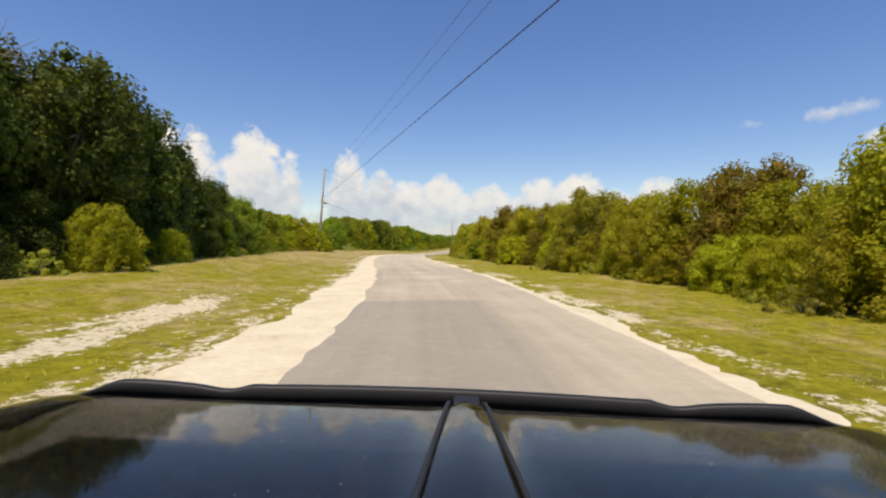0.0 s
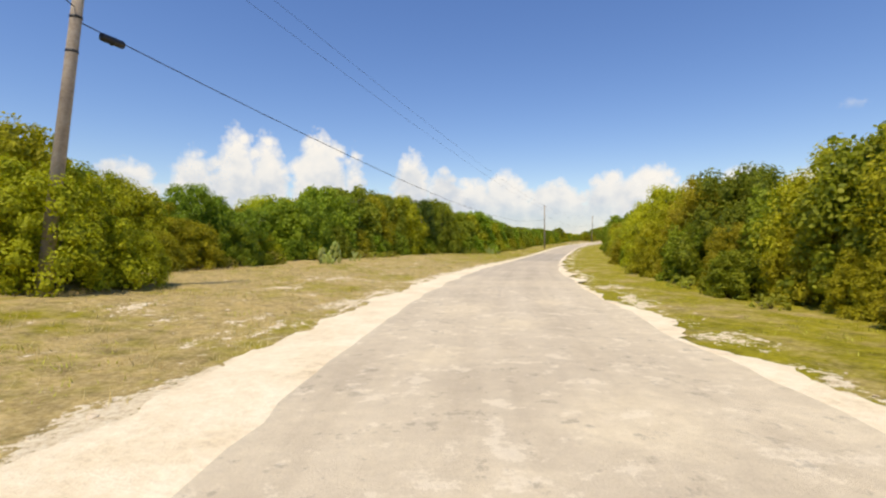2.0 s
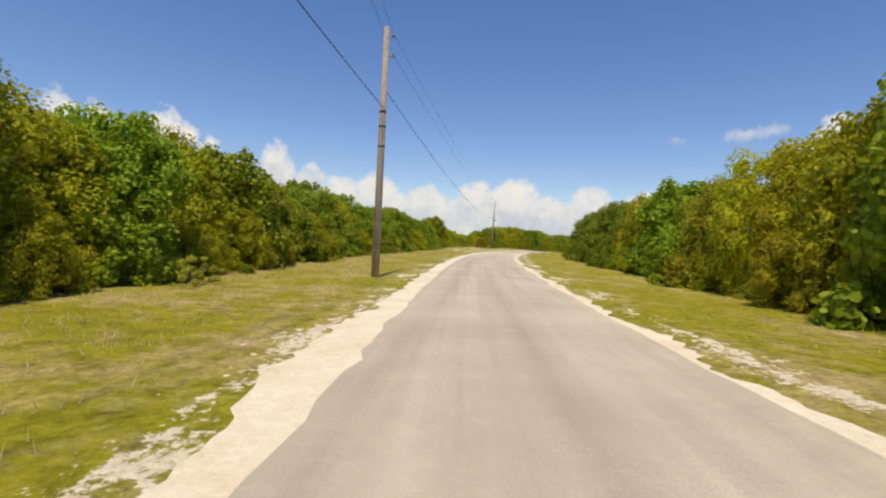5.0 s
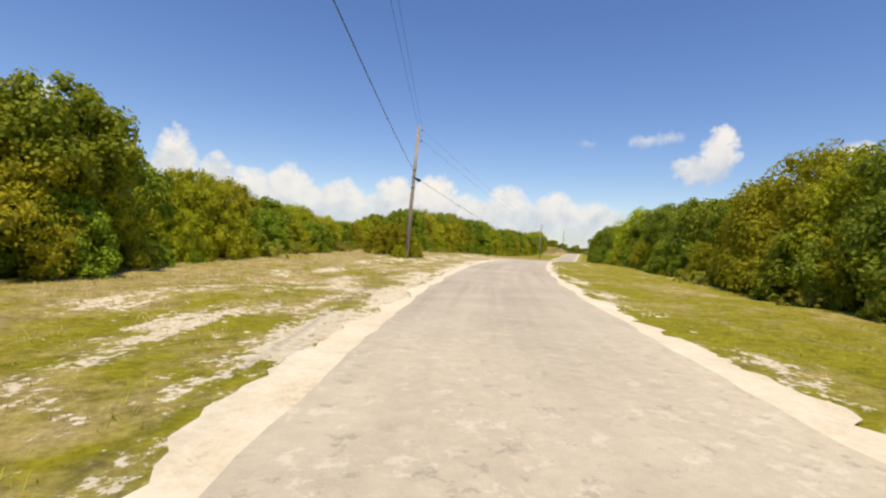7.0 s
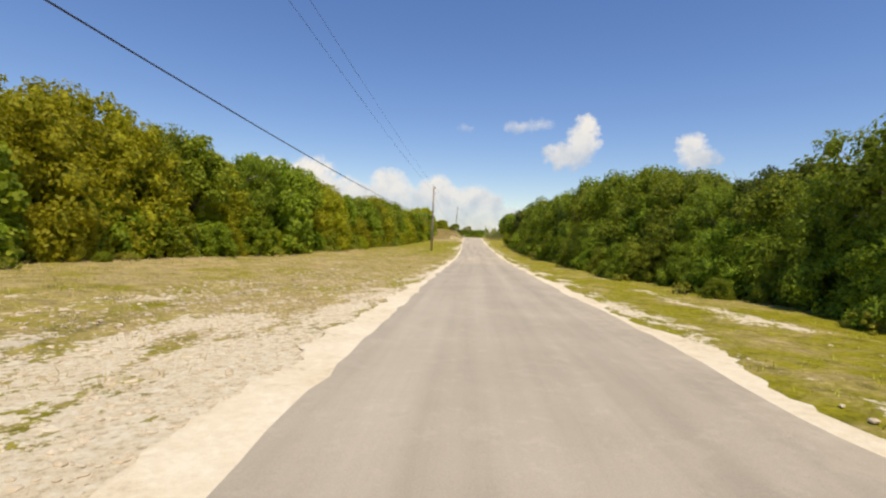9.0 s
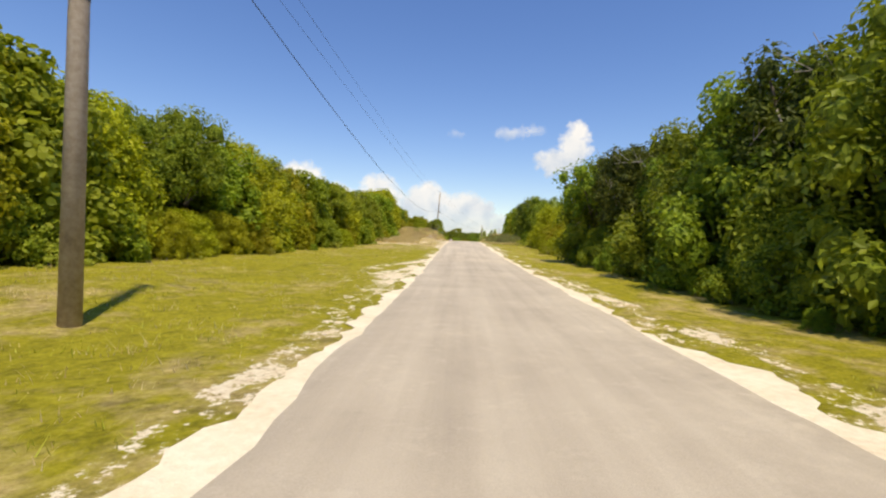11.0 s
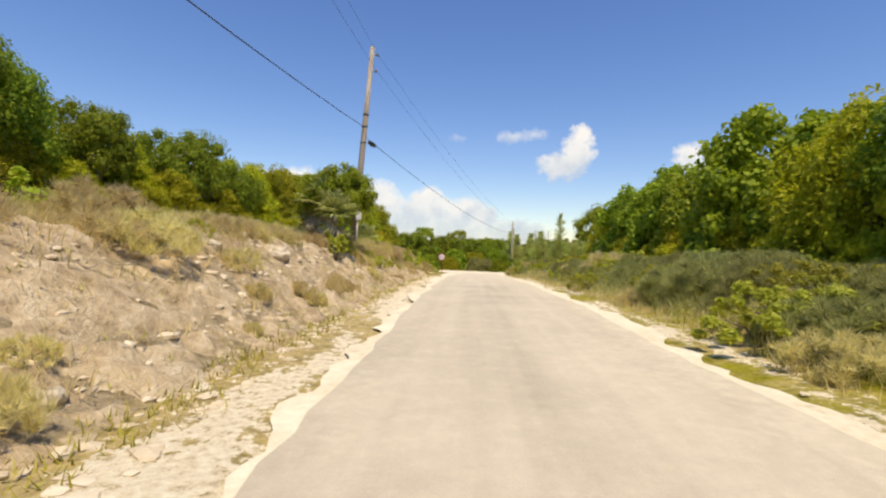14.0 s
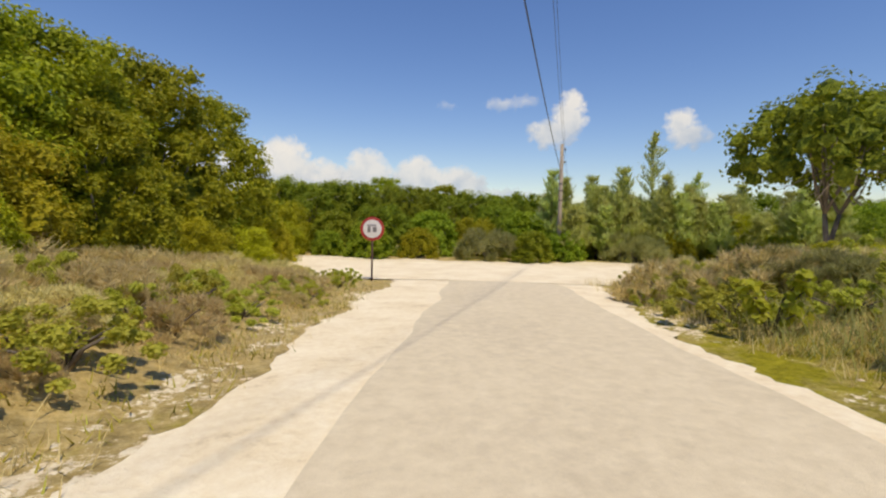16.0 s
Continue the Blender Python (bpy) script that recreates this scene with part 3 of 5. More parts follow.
def uneven(level, seed):
    """Points of a knobbly ball and its faces."""
    pts, faces = BALLS[level]
    k = [1 + 0.42 * noise.noise(v * 1.7 + Vector((seed, 0, 0))) + 0.38 * noise.noise(v * 4.2 + Vector((0, seed, 3.0))) for v in map(Vector, pts)]
    return pts * np.array(k)[:, None], faces


KNOBS = {level: [uneven(level, 3.7 * k + level) for k in range(9)] for level in BALLS}


def lumps(clumps, core, seed):
    """The crowded inside of a crown: rough lumps, without the sides that lie buried in their neighbours."""
    verts, faces, o = [], [], 0
    cs, rs = np.array([c for c, r in clumps]), np.array([r for c, r in clumps]) * core
    wide = np.median(rs) * 1.7
    for i in range(len(cs)):
        unit, tris = KNOBS[2 if rs[i] > wide else 1][(i * 5 + int(seed)) % 9]
        pts = cs[i] + unit * rs[i]
        far = np.linalg.norm(pts[:, None, :] - cs[None], axis=2) < rs[None] * 0.82
        far[:, i] = False
        buried = far.any(1) | (pts[:, 2] < -0.05)
        verts.append(pts)
        faces.append(tris[~buried[tris].all(1)] + o)
        o += len(pts)
    return [tuple(v) for v in np.concatenate(verts).tolist()], [tuple(f) for f in np.concatenate(faces).tolist()]


def crown(name, seed, clumps, count, size, shape, mat, parent, core=0.54, up=0.30, keep_low=0.02, spread=0.26, front=False):
    rng = np.random.default_rng(seed)
    cs, rs = [c for c, r in clumps], [r for c, r in clumps]
    v, f = leaves(rng, cs, rs, count, size, shape, up, spread, keep_low, front)
    verts, faces, index = [tuple(x) for x in v], [tuple(x) for x in f.tolist()], [0] * len(f)
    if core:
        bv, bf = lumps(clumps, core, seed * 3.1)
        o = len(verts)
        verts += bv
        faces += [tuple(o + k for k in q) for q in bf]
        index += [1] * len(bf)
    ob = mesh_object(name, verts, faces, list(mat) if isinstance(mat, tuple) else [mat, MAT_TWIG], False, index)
    ob.parent = parent
    return ob


def dome(rng, n, width, height, size=(0.065, 0.15)):
    """Small clumps heaped over a few large ones to a bush of that width and height, with an uneven top."""
    out = [((rng.normal() * width * 0.08, rng.normal() * width * 0.08, height * rng.uniform(0.30, 0.42)), height * rng.uniform(0.26, 0.32)) for k in range(4)]
    turn = rng.uniform(0, 6.28)
    for i in range(n):
        up = 0.02 + 0.96 * (i + rng.uniform(0, 1)) / n
        a = turn + i * 2.39996 + rng.uniform(-0.3, 0.3)
        q = math.sqrt(max(1 - up * up, 0.0))
        swell = 1 + 0.30 * rough(math.cos(a) * q * 2 + up, math.sin(a) * q * 2, 0.8, turn * 3) + rng.uniform(-0.08, 0.08)
        r = height * rng.uniform(*size)
        k = 0.86 * swell
        out.append(((q * k * width / 2 * math.cos(a), q * k * width / 2 * math.sin(a), max(up * k * height, r * 0.5)), r))
    top = float(np.percentile([c[2] + r for c, r in out], 93)) / height
    return [((c[0], c[1], min(c[2] / top, height * 1.04 - r)), r) for c, r in out]


def stems(rng, parent, n, reach, height, thick, name="stem"):
    bm = bmesh.new()
    for i in range(n):
        a = rng.uniform(0, 2 * math.pi)
        q = rng.uniform(0.2, 1.0) * reach
        b = 0.15 * reach
        pts = [(b * math.cos(a), b * math.sin(a), -0.15), (0.45 * q * math.cos(a + 0.3), 0.45 * q * math.sin(a + 0.3), height * 0.45), (q * math.cos(a), q * math.sin(a), height * rng.uniform(0.75, 1.0))]
        tube(bm, pts, [thick, thick * 0.75, thick * 0.35], 6)
    return part(name, bm, MAT_BARK, parent)


def bush(name, seed, width, height, clumps, count, size, shape, mat, label, category="bush", core=0.54):
    rng = np.random.default_rng(seed)
    top = tagged(new(name), label, category)
    stems(rng, top, 7, width * 0.3, height * 0.6, 0.045)
    crown("crown", seed, dome(rng, clumps, width, height), count, size, shape, mat, top, core=core, front=True)
    return top


def tree(name, seed, width, height, bare, clumps, count, size, shape, mat, label, lean=0.3, trunks=2, front=True):
    """A small tree: trunks that fork into limbs, and a broken crown over them."""
    rng = np.random.default_rng(seed)
    top = tagged(new(name), label, "tree")
    heap = []
    tops = []
    for k in range(trunks):
        a = 2 * math.pi * k / trunks + rng.uniform(-0.5, 0.5)
        d = Vector((math.cos(a), math.sin(a), 0))
        fork = d * (lean * width * 0.4) + Vector((0, 0, height * bare))
        bm = bmesh.new()
        tube(bm, [d * 0.15 + Vector((0, 0, -0.2)), d * 0.3 + Vector((rng.uniform(-0.2, 0.2), rng.uniform(-0.2, 0.2), height * bare * 0.5)), fork], [0.17, 0.13, 0.10], 8)
        part("trunk", bm, MAT_BARK, top)
        for j in range(4):
            b = a + rng.uniform(-1.5, 1.5)
            e = fork + Vector((math.cos(b), math.sin(b), 0)) * width * rng.uniform(0.15, 0.38) + Vector((0, 0, height * (1 - bare) * rng.uniform(0.35, 0.85)))
            bm = bmesh.new()
            tube(bm, [fork, fork.lerp(e, 0.5) + Vector((rng.uniform(-0.2, 0.2), rng.uniform(-0.2, 0.2), 0.15)), e], [0.085, 0.06, 0.03], 6)
            part("limb", bm, MAT_BARK, top)
            tops.append(e)
    bm = bmesh.new()
    for i in range(16):
        e = tops[i % len(tops)]
        a = rng.uniform(0, 6.28)
        out = Vector((math.cos(a), math.sin(a), 0)) * width * rng.uniform(0.33, 0.46)
        f = Vector((out.x, out.y, height * rng.uniform(0.35, 0.92)))
        g = e.lerp(f, 0.5) + Vector((rng.normal() * 0.2, rng.normal() * 0.2, 0.1))
        tube(bm, [e * 0.6, g, f], [0.035, 0.024, 0.010], 4)
        for j in range(2):
            tube(bm, [g.lerp(f, 0.4 + 0.3 * j), f + Vector((rng.normal() * 0.35, rng.normal() * 0.35, rng.uniform(0.0, 0.5)))], [0.014, 0.006], 3)
    part("twig_spray", bm, MAT_BARE, top, "bare pale grey wood")
    for i in range(clumps):
        up = -0.45 + 1.4 * (i + rng.uniform(0, 1)) / clumps
        a = i * 2.39996 + rng.uniform(-0.4, 0.4)
        q = math.sqrt(max(1 - up * up, 0.0))
        k = 1 + 0.35 * rough(math.cos(a) * q * 2 + up, math.sin(a) * q * 2, 0.7, seed) + rng.uniform(-0.22, 0.06)
        r = height * rng.uniform(0.055, 0.105)
        half = height * (1 - bare) * 0.5
        heap.append(((q * k * width * 0.46 * math.cos(a), q * k * width * 0.46 * math.sin(a), height - half + up * k * half * 0.92 - r * 0.5), r))
    heap += [((e.x, e.y, e.z), height * rng.uniform(0.08, 0.13)) for e in tops]
    heap.append(((0, 0, height * (0.5 + 0.5 * bare)), height * (1 - bare) * 0.36))
    crown("crown", seed, heap, count, size, shape, mat, top, core=0.54, keep_low=height * bare * 0.5, front=front)
    return top


def grove(name, seed):
    """A tall rounded tree, leafy down to the ground."""
    rng = np.random.default_rng(seed)
    top = tagged(new(name), "tall rounded yellow-green tree above the road bank", "tree")
    for _ in range(9):
        stems(rng, top, 1, 2.2, 5.0, 0.07, "limb")
    crown("crown", seed, dome(rng, 150, 6.4, 7.0, (0.04, 0.085)), 22000, 0.122, "long", MAT_GROVE, top)
    return top


KINDS = {
    "scrub": [bush("scrub_bush", 10 + i, 5.0, 4.0, 90, 11500, 0.100, "long", MAT_SCRUB, "dense yellow-green scrub bush beside the road") for i in range(4)],
    "yellow": [bush("olive_bush", 14 + i, 5.2, 4.0, 100, 13500, 0.086, "long", MAT_YELLOW, "fine-leaved olive-yellow bush along the grass verge") for i in range(3)],
    "grape": [bush("sea_grape_bush", 20 + i, 5.0, 4.0, 80, 7600, 0.132, "round", MAT_GRAPE, "broad-leaved green coastal bush beside the road") for i in range(4)],
    "rust": [bush("rusty_bush", 30 + i, 4.8, 4.0, 80, 10500, 0.096, "long", MAT_RUST, "bush with rust-brown and olive leaves") for i in range(2)],
    "wood": [tree("wood_tree", 45 + i, 5.2, 5.5, 0.14, 100, 11000, 0.112, "long", MAT_WOOD_SHADE, "tall tree at the wood's edge, its leaves painted dark as if shaded") for i in range(3)],
    "shade": [bush("shady_bush", 35 + i, 4.8, 4.0, 80, 9500, 0.108, "long", MAT_WOOD_SHADE, "bush at the wood's edge, its leaves painted dark as if shaded") for i in range(2)],
    "dark": [bush("dark_bush", 40 + i, 4.8, 4.0, 90, 10500, 0.104, "long", MAT_TREE, "dark green dense bush at the wood's edge") for i in range(3)],
    "tree": [tree("scrub_tree", 50 + i, 5.2, 5.5, 0.28, 100, 11500, 0.108, "long", MAT_TREE, "small dark green tree with several grey trunks") for i in range(4)],
    "grove": [grove("leafy_tree", 85 + i) for i in range(2)],
    "pale": [tree("pale_tree", 60 + i, 5.0, 5.5, 0.32, 84, 7800, 0.128, "round", MAT_GRAPE, "small light green tree with thin grey limbs") for i in range(3)],
    "sage": [bush("low_shrub", 70 + i, 2.6, 1.0, 40, 4200, 0.15, "thin", MAT_SAGE, "low feathery grey-green shrub on the road bank", "shrub", 0.5) for i in range(3)],
    "weed": [bush("weedy_shrub", 75 + i, 2.4, 1.0, 34, 3200, 0.055, "long", MAT_WEED, "low yellow-green weedy shrub on the road bank", "shrub") for i in range(2)],
    "brush": [bush("dry_shrub", 80 + i, 2.6, 1.0, 40, 2600, 0.14, "thin", MAT_BRUSH, "low straw-brown dry shrub on the road bank", "shrub", 0.5) for i in range(3)],
}
for group in KINDS.values():
    for ob in group:
        ob.location = spot(500 + 12 * random.random(), -25 + 50 * random.random())
pick = random.Random(7)


def plant(kind, s, d, height, wide=1.0):
    """Sets a copy of a plant at s, d, grown to that height."""
    ob = pick.choice(KINDS[kind])
    full = {"grove": 7.0, "tree": 5.5, "wood": 5.5, "pale": 5.5, "sage": 1.0, "weed": 1.0, "brush": 1.0}.get(kind, 4.0)
    k = height / full
    t = lane(s)[1]
    inward = Vector((t.y, -t.x, 0)) * (-1 if d > 0 else 1)
    w = -t if s > 468 else inward * 0.75 - t * 0.65
    m = Matrix.Translation(spot(s, d, -0.08)) @ Matrix.Rotation(math.atan2(w.x, -w.y) + pick.uniform(-0.5, 0.5), 4, "Z") @ Matrix.Diagonal((k * wide, k * wide * pick.uniform(0.9, 1.1), k, 1))
    return copy_thing(ob, m)


# s, offset of the front of the growth, its height
LEFT = [(-40, -11, 7.4), (15, -11, 7.3), (21, -11, 7.8), (26, -11, 7.8), (30, -11, 6.6), (33, -11, 4.8), (41, -11.3, 4.3), (46, -11.5, 4.0), (52, -11.5, 4.1), (57, -11.5, 4.0), (62, -11.8, 4.2),
        (68, -12, 3.5), (80, -12.3, 3.6), (85, -12.4, 4.7), (91, -12.5, 5.5), (100, -12.2, 6.1), (110, -12, 7.2), (114, -11.6, 6.3), (119, -10.6, 7.0), (123, -9.4, 5.5), (131, -8.4, 6.3), (141, -8.0, 5.6),
        (151, -7.6, 5.0), (165, -7.7, 4.5), (190, -7.9, 4.3), (197, -8, 4.0), (201, -8.3, 4.7), (206, -8.6, 3.8), (213, -9, 4.0), (216, -9.5, 3.0), (224, -10.5, 3.4), (232, -11.6, 3.0), (240, -12.5, 2.4),
        (248, -12.7, 2.8), (254, -12.2, 4.4), (258, -11.2, 5.2), (264, -11.4, 5.0), (266.5, -12.6, 2.0), (270, -13, 2.0), (272.5, -13, 4.6), (279, -13, 6.2), (284, -13, 6.8), (290, -13, 6.2), (315, -13, 6.4), (338, -12, 6.9), (352, -11, 6.9), (360, -10, 6.2), (368, -9.0, 5.7), (378, -9.1, 4.9),
        (384, -9.4, 4.7), (390, -9.6, 5.2), (396, -9.8, 5.7), (406, -10.3, 5.8), (413, -10.6, 6.1), (417, -10.9, 5.2), (421, -11.1, 4.6), (432, -11.5, 4.4), (440, -11.7, 5.0), (445, -11.9, 6.8), (452, -12, 6.9), (458, -12, 6.8)]
RIGHT = [(-40, 9, 3.6), (12, 9, 3.5), (20, 9, 3.9), (30, 8.7, 4.1), (47, 7.2, 3.9), (58, 7.1, 3.7), (75, 6.8, 4.1), (82, 7.2, 4.4), (97, 8.1, 4.3), (108, 8.7, 4.8), (113, 8.9, 4.1), (120, 9, 3.4), (130, 9, 3.8), (140, 9, 4.8),
         (153, 9, 5.6), (165, 9, 4.7), (200, 9.2, 5.2), (221, 10.6, 5.2), (232, 10.6, 4.9), (240, 10.7, 4.4), (251, 10.8, 6.0), (256, 10.8, 5.5), (263, 10, 5.8), (268, 9.4, 4.7), (276, 8.6, 4.2), (282, 8, 4.9),
         (290, 7.4, 5.5), (305, 7.4, 7.0), (352, 7.4, 6.8), (362, 8, 4.7), (382, 8.5, 4.0), (389, 8.7, 4.4), (391, 8.7, 5.5), (396, 8.9, 6.3), (406, 9.2, 6.3), (415, 9.4, 7.1), (418, 9.5, 5.4), (423, 9.6, 5.1),
         (427, 9.7, 5.9), (432, 9.8, 5.1), (437, 9.8, 5.6), (441, 9.8, 5.2), (444, 10.2, 6.6), (449, 11.2, 5.4), (456, 13, 4.4)]


def mixture(side, s):
    if side < 0:
        # wood and shade are the darkened kinds, set where growth lies in shade
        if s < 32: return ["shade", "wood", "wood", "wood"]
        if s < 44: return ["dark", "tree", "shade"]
        if s < 103: return ["grape", "scrub", "scrub", "dark", "tree"]
        if s < 117: return ["tree", "dark", "wood"]
        if s < 150: return ["grape", "tree", "scrub", "scrub"]
        if s < 210: return ["grape", "pale", "scrub", "grape"]
        if s < 275: return ["grape", "scrub", "yellow", "grape"]
        if s < 400: return ["grape", "tree", "pale", "scrub"]
        return ["grove", "tree", "scrub"] if s > 425 else ["tree", "pale", "scrub", "scrub"]
    if s < 40: return ["yellow", "scrub", "rust", "yellow"]
    if s < 70: return ["yellow", "yellow", "grape", "yellow"]
    if s < 104: return ["yellow", "scrub", "yellow", "grape", "dark"]
    if s < 114: return ["dark", "tree", "scrub"]
    if s < 175: return ["yellow", "scrub", "yellow", "grape"]
    if s < 218: return ["dark", "dark", "tree"]
    if s < 268: return ["scrub", "grape", "dark", "tree"]
    # darkened wood kind again for the shaded right side
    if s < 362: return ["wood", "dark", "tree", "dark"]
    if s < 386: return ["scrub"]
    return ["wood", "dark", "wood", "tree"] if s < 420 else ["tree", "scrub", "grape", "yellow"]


for side, rows in ((-1, LEFT), (1, RIGHT)):
    s = -34.0
    while s < 457:
        d, h = table(rows, s)
        h *= 1 + 0.10 * rough(s, side * 7, 9.0, 2) + 0.14 * rough(s, side * 7, 3.5, 5)
        kinds = mixture(side, s)
        low = [k for k in kinds if k not in ("tree", "pale", "wood", "grove")] or ["dark"]
        hf = min(0.62 * h, 2.5) * pick.uniform(0.6, 1.15)
        plant(pick.choice(low), s + pick.uniform(-0.6, 0.6), d + side * (0.5 * hf + 0.2 + pick.uniform(-0.3, 0.8)), hf, pick.uniform(0.95, 1.25))
        plant(pick.choice(kinds), s + 1.4 + pick.uniform(-0.8, 0.8), d + side * (0.36 * h + 1.3 + pick.uniform(-0.6, 1.0)), h * pick.uniform(0.92, 1.16), 0.9)
        if pick.random() < 0.6:
            plant(pick.choice(["weed", "weed", low[0]]), s + pick.uniform(-1.2, 1.2), d - side * pick.uniform(-0.6, 0.3), pick.uniform(0.35, 0.8), pick.uniform(0.9, 1.3))
        if side < 0 and 45 < s < 240 and pick.random() < 0.16:
            plant(pick.choice(["tree", "pale"]), s + pick.uniform(-1, 1), d + side * (0.36 * h + 3.0), h * pick.uniform(1.0, 1.25), 0.7)
        if pick.random() < (0.8 if "tree" in kinds else 0.2):
            plant(pick.choice(low), s + pick.uniform(-1, 1), d + side * (0.36 * h + 4.6 + pick.uniform(-1, 1)), h * pick.uniform(0.85, 1.05), 1.2)
        s += 2.6 if h < 4.5 else 3.1


# ---- beyond the junction ----
def thicket(s0, d0, d1, step, kinds, height, depth=1.5):
    d = d0
    while d < d1:
        plant(pick.choice(kinds), s0 + pick.uniform(0, depth), d + pick.uniform(-0.8, 0.8), height * pick.uniform(0.75, 1.15), 1.1)
        d += step


thicket(473.5, -44, 46, 3.0, ["grape", "scrub", "sage", "scrub"], 1.9)
thicket(477, -46, 48, 3.4, ["grape", "scrub", "dark"], 3.0)
thicket(484, -48, 8, 3.6, ["tree", "dark", "pale"], 5.2, 3.0)
thicket(492, -60, 60, 5.0, ["tree", "dark"], 5.2, 5.0)
thicket(484, 22, 50, 3.6, ["dark", "grape"], 4.0, 3.0)
for kind, s0, d0, h in (("grove", 466.4, -11.8, 7.2), ("grove", 462.6, -11.8, 7.5), ("grove", 464.5, -15.5, 7.4), ("grove", 458.4, -11.8, 6.9), ("grove", 455, -11.4, 6.2), ("grove", 450.5, -11.6, 6.2),
                        ("yellow", 468.4, -9.6, 2.2), ("yellow", 464.0, -8.6, 1.8), ("grove", 457, -9.4, 4.4), ("yellow", 453, -9.4, 3.4), ("grove", 448, -10.6, 4.6), ("yellow", 460.4, -8.8, 2.0)):
    plant(kind, s0, d0, h, 1.05)
for s0, d0, h in ((457.5, 9.5, 0.9), (459.5, 12.5, 1.2), (456.0, 15.0, 2.0), (460.0, 18.0, 1.8), (452.0, 12.0, 1.6), (460.5, 22.0, 2.6), (458.0, 26.0, 3.4)):
    plant(pick.choice(["scrub", "grape", "sage" if h < 2 else "dark"]), s0, d0, h, 1.15)

# low shrubs on the right bank
for i in range(150):
    s0 = pick.uniform(394, 438)
    plant("sage", s0, 5.6 + pick.random() ** 1.2 * 5.0, pick.uniform(0.3, 0.75), pick.uniform(0.9, 1.5))
# dry brush and weeds on the left bank, and at the foot of the right one
for i in range(125):
    s0 = pick.uniform(394, 461) if i < 60 else pick.uniform(424, 461)
    u = pick.random()
    plant("brush", s0, -5.0 - u * 5.2, pick.uniform(0.3, 0.5) + 0.8 * u * smooth(395, 440, s0), pick.uniform(1.1, 1.7))
for i in range(26):
    s0 = pick.uniform(426, 462)
    plant("weed", s0, -3.5 - pick.random() * 2.4 * smooth(405, 440, s0) - 0.3 * smooth(430, 410, s0), pick.uniform(0.25, 0.6), pick.uniform(0.9, 1.5))
for i in range(80):
    s0 = pick.uniform(403, 461)
    plant(pick.choice(["weed", "weed", "brush"]), s0, 4.9 + pick.random() * 4.5, pick.uniform(0.3, 0.95), pick.uniform(0.9, 1.4))
for i in range(110):
    s0 = pick.uniform(436, 461.5)
    plant(pick.choice(["brush", "brush", "brush", "weed"]), s0, -3.3 - 6.0 * pick.random(), pick.uniform(0.25, 0.6), pick.uniform(1.0, 1.5))
for i in range(46):
    plant(pick.choice(["weed", "sage", "brush"]), pick.uniform(438, 462), 4.7 + 5.0 * pick.random(), pick.uniform(0.25, 0.7), pick.uniform(1.0, 1.5))
for i in range(75):
    plant("brush", pick.uniform(398, 450), -2.9 - 2.6 * pick.random(), pick.uniform(0.18, 0.4), pick.uniform(0.6, 1.1))
for i in range(80):
    plant(pick.choice(["brush", "brush", "weed"]), pick.uniform(404, 452), -4.2 - 2.6 * pick.random(), pick.uniform(0.3, 0.65), pick.uniform(0.7, 1.2))
for i in range(70):
    s0 = pick.uniform(428, 460)
    u = pick.random()
    plant(pick.choice(["yellow", "weed", "scrub", "weed"]), s0, 6.0 + 5.5 * u, 0.45 + 1.1 * u * pick.uniform(0.6, 1.1), pick.uniform(1.0, 1.5))
for i in range(20):
    plant(pick.choice(["yellow", "yellow", "scrub"]), pick.uniform(430, 457), -7.4 - 1.8 * pick.random(), pick.uniform(1.1, 2.0), pick.uniform(0.9, 1.2))
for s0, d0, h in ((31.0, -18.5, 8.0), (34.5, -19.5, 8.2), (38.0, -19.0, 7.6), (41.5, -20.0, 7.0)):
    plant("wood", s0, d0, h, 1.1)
plant("pale", 213.4, -11.2, 5.0, 0.9)
for s0, d0 in ((58.5, -20.5), (60.5, -22.5), (57.0, -23.0)):
    plant("tree", s0, d0, 6.6, 1.0)
for s0, d0, h in ((61.5, -10.2, 3.0), (62.5, -12.6, 4.2), (61.0, -15.0, 4.4), (63.0, -9.4, 1.6), (60.4, -11.2, 2.0), (64, -17.5, 4.6),
                  (235.6, -7.6, 2.3), (236.6, -6.6, 1.5), (234.0, -6.7, 0.9), (236.4, -8.8, 2.0)):
    plant("scrub", s0, d0, h, 1.0)
for s0, d0, h in ((17, -10.4, 2.2), (23, -10.8, 1.5)):
    plant("scrub", s0, d0, h, 0.9)
for s0, d0, h in ((425.2, -5.0, 3.2), (426.8, -5.8, 2.6)):
    plant("pale", s0, d0, h, 1.0)
big = tree("spreading_tree", 91, 8.0, 9.2, 0.33, 130, 8000, 0.20, "long", MAT_TREE, "tall spreading tree with dark forked trunks beside the junction", 0.25, 2, False)
big.location = spot(469.0, 17.6, -0.1)
edge_tree = tree("overhanging_tree", 92, 6.0, 6.6, 0.30, 110, 6500, 0.17, "long", MAT_TREE, "tall dark tree leaning over the grass verge", 0.35, 3, False)
edge_tree.location = spot(355.0, 9.6, -0.1)


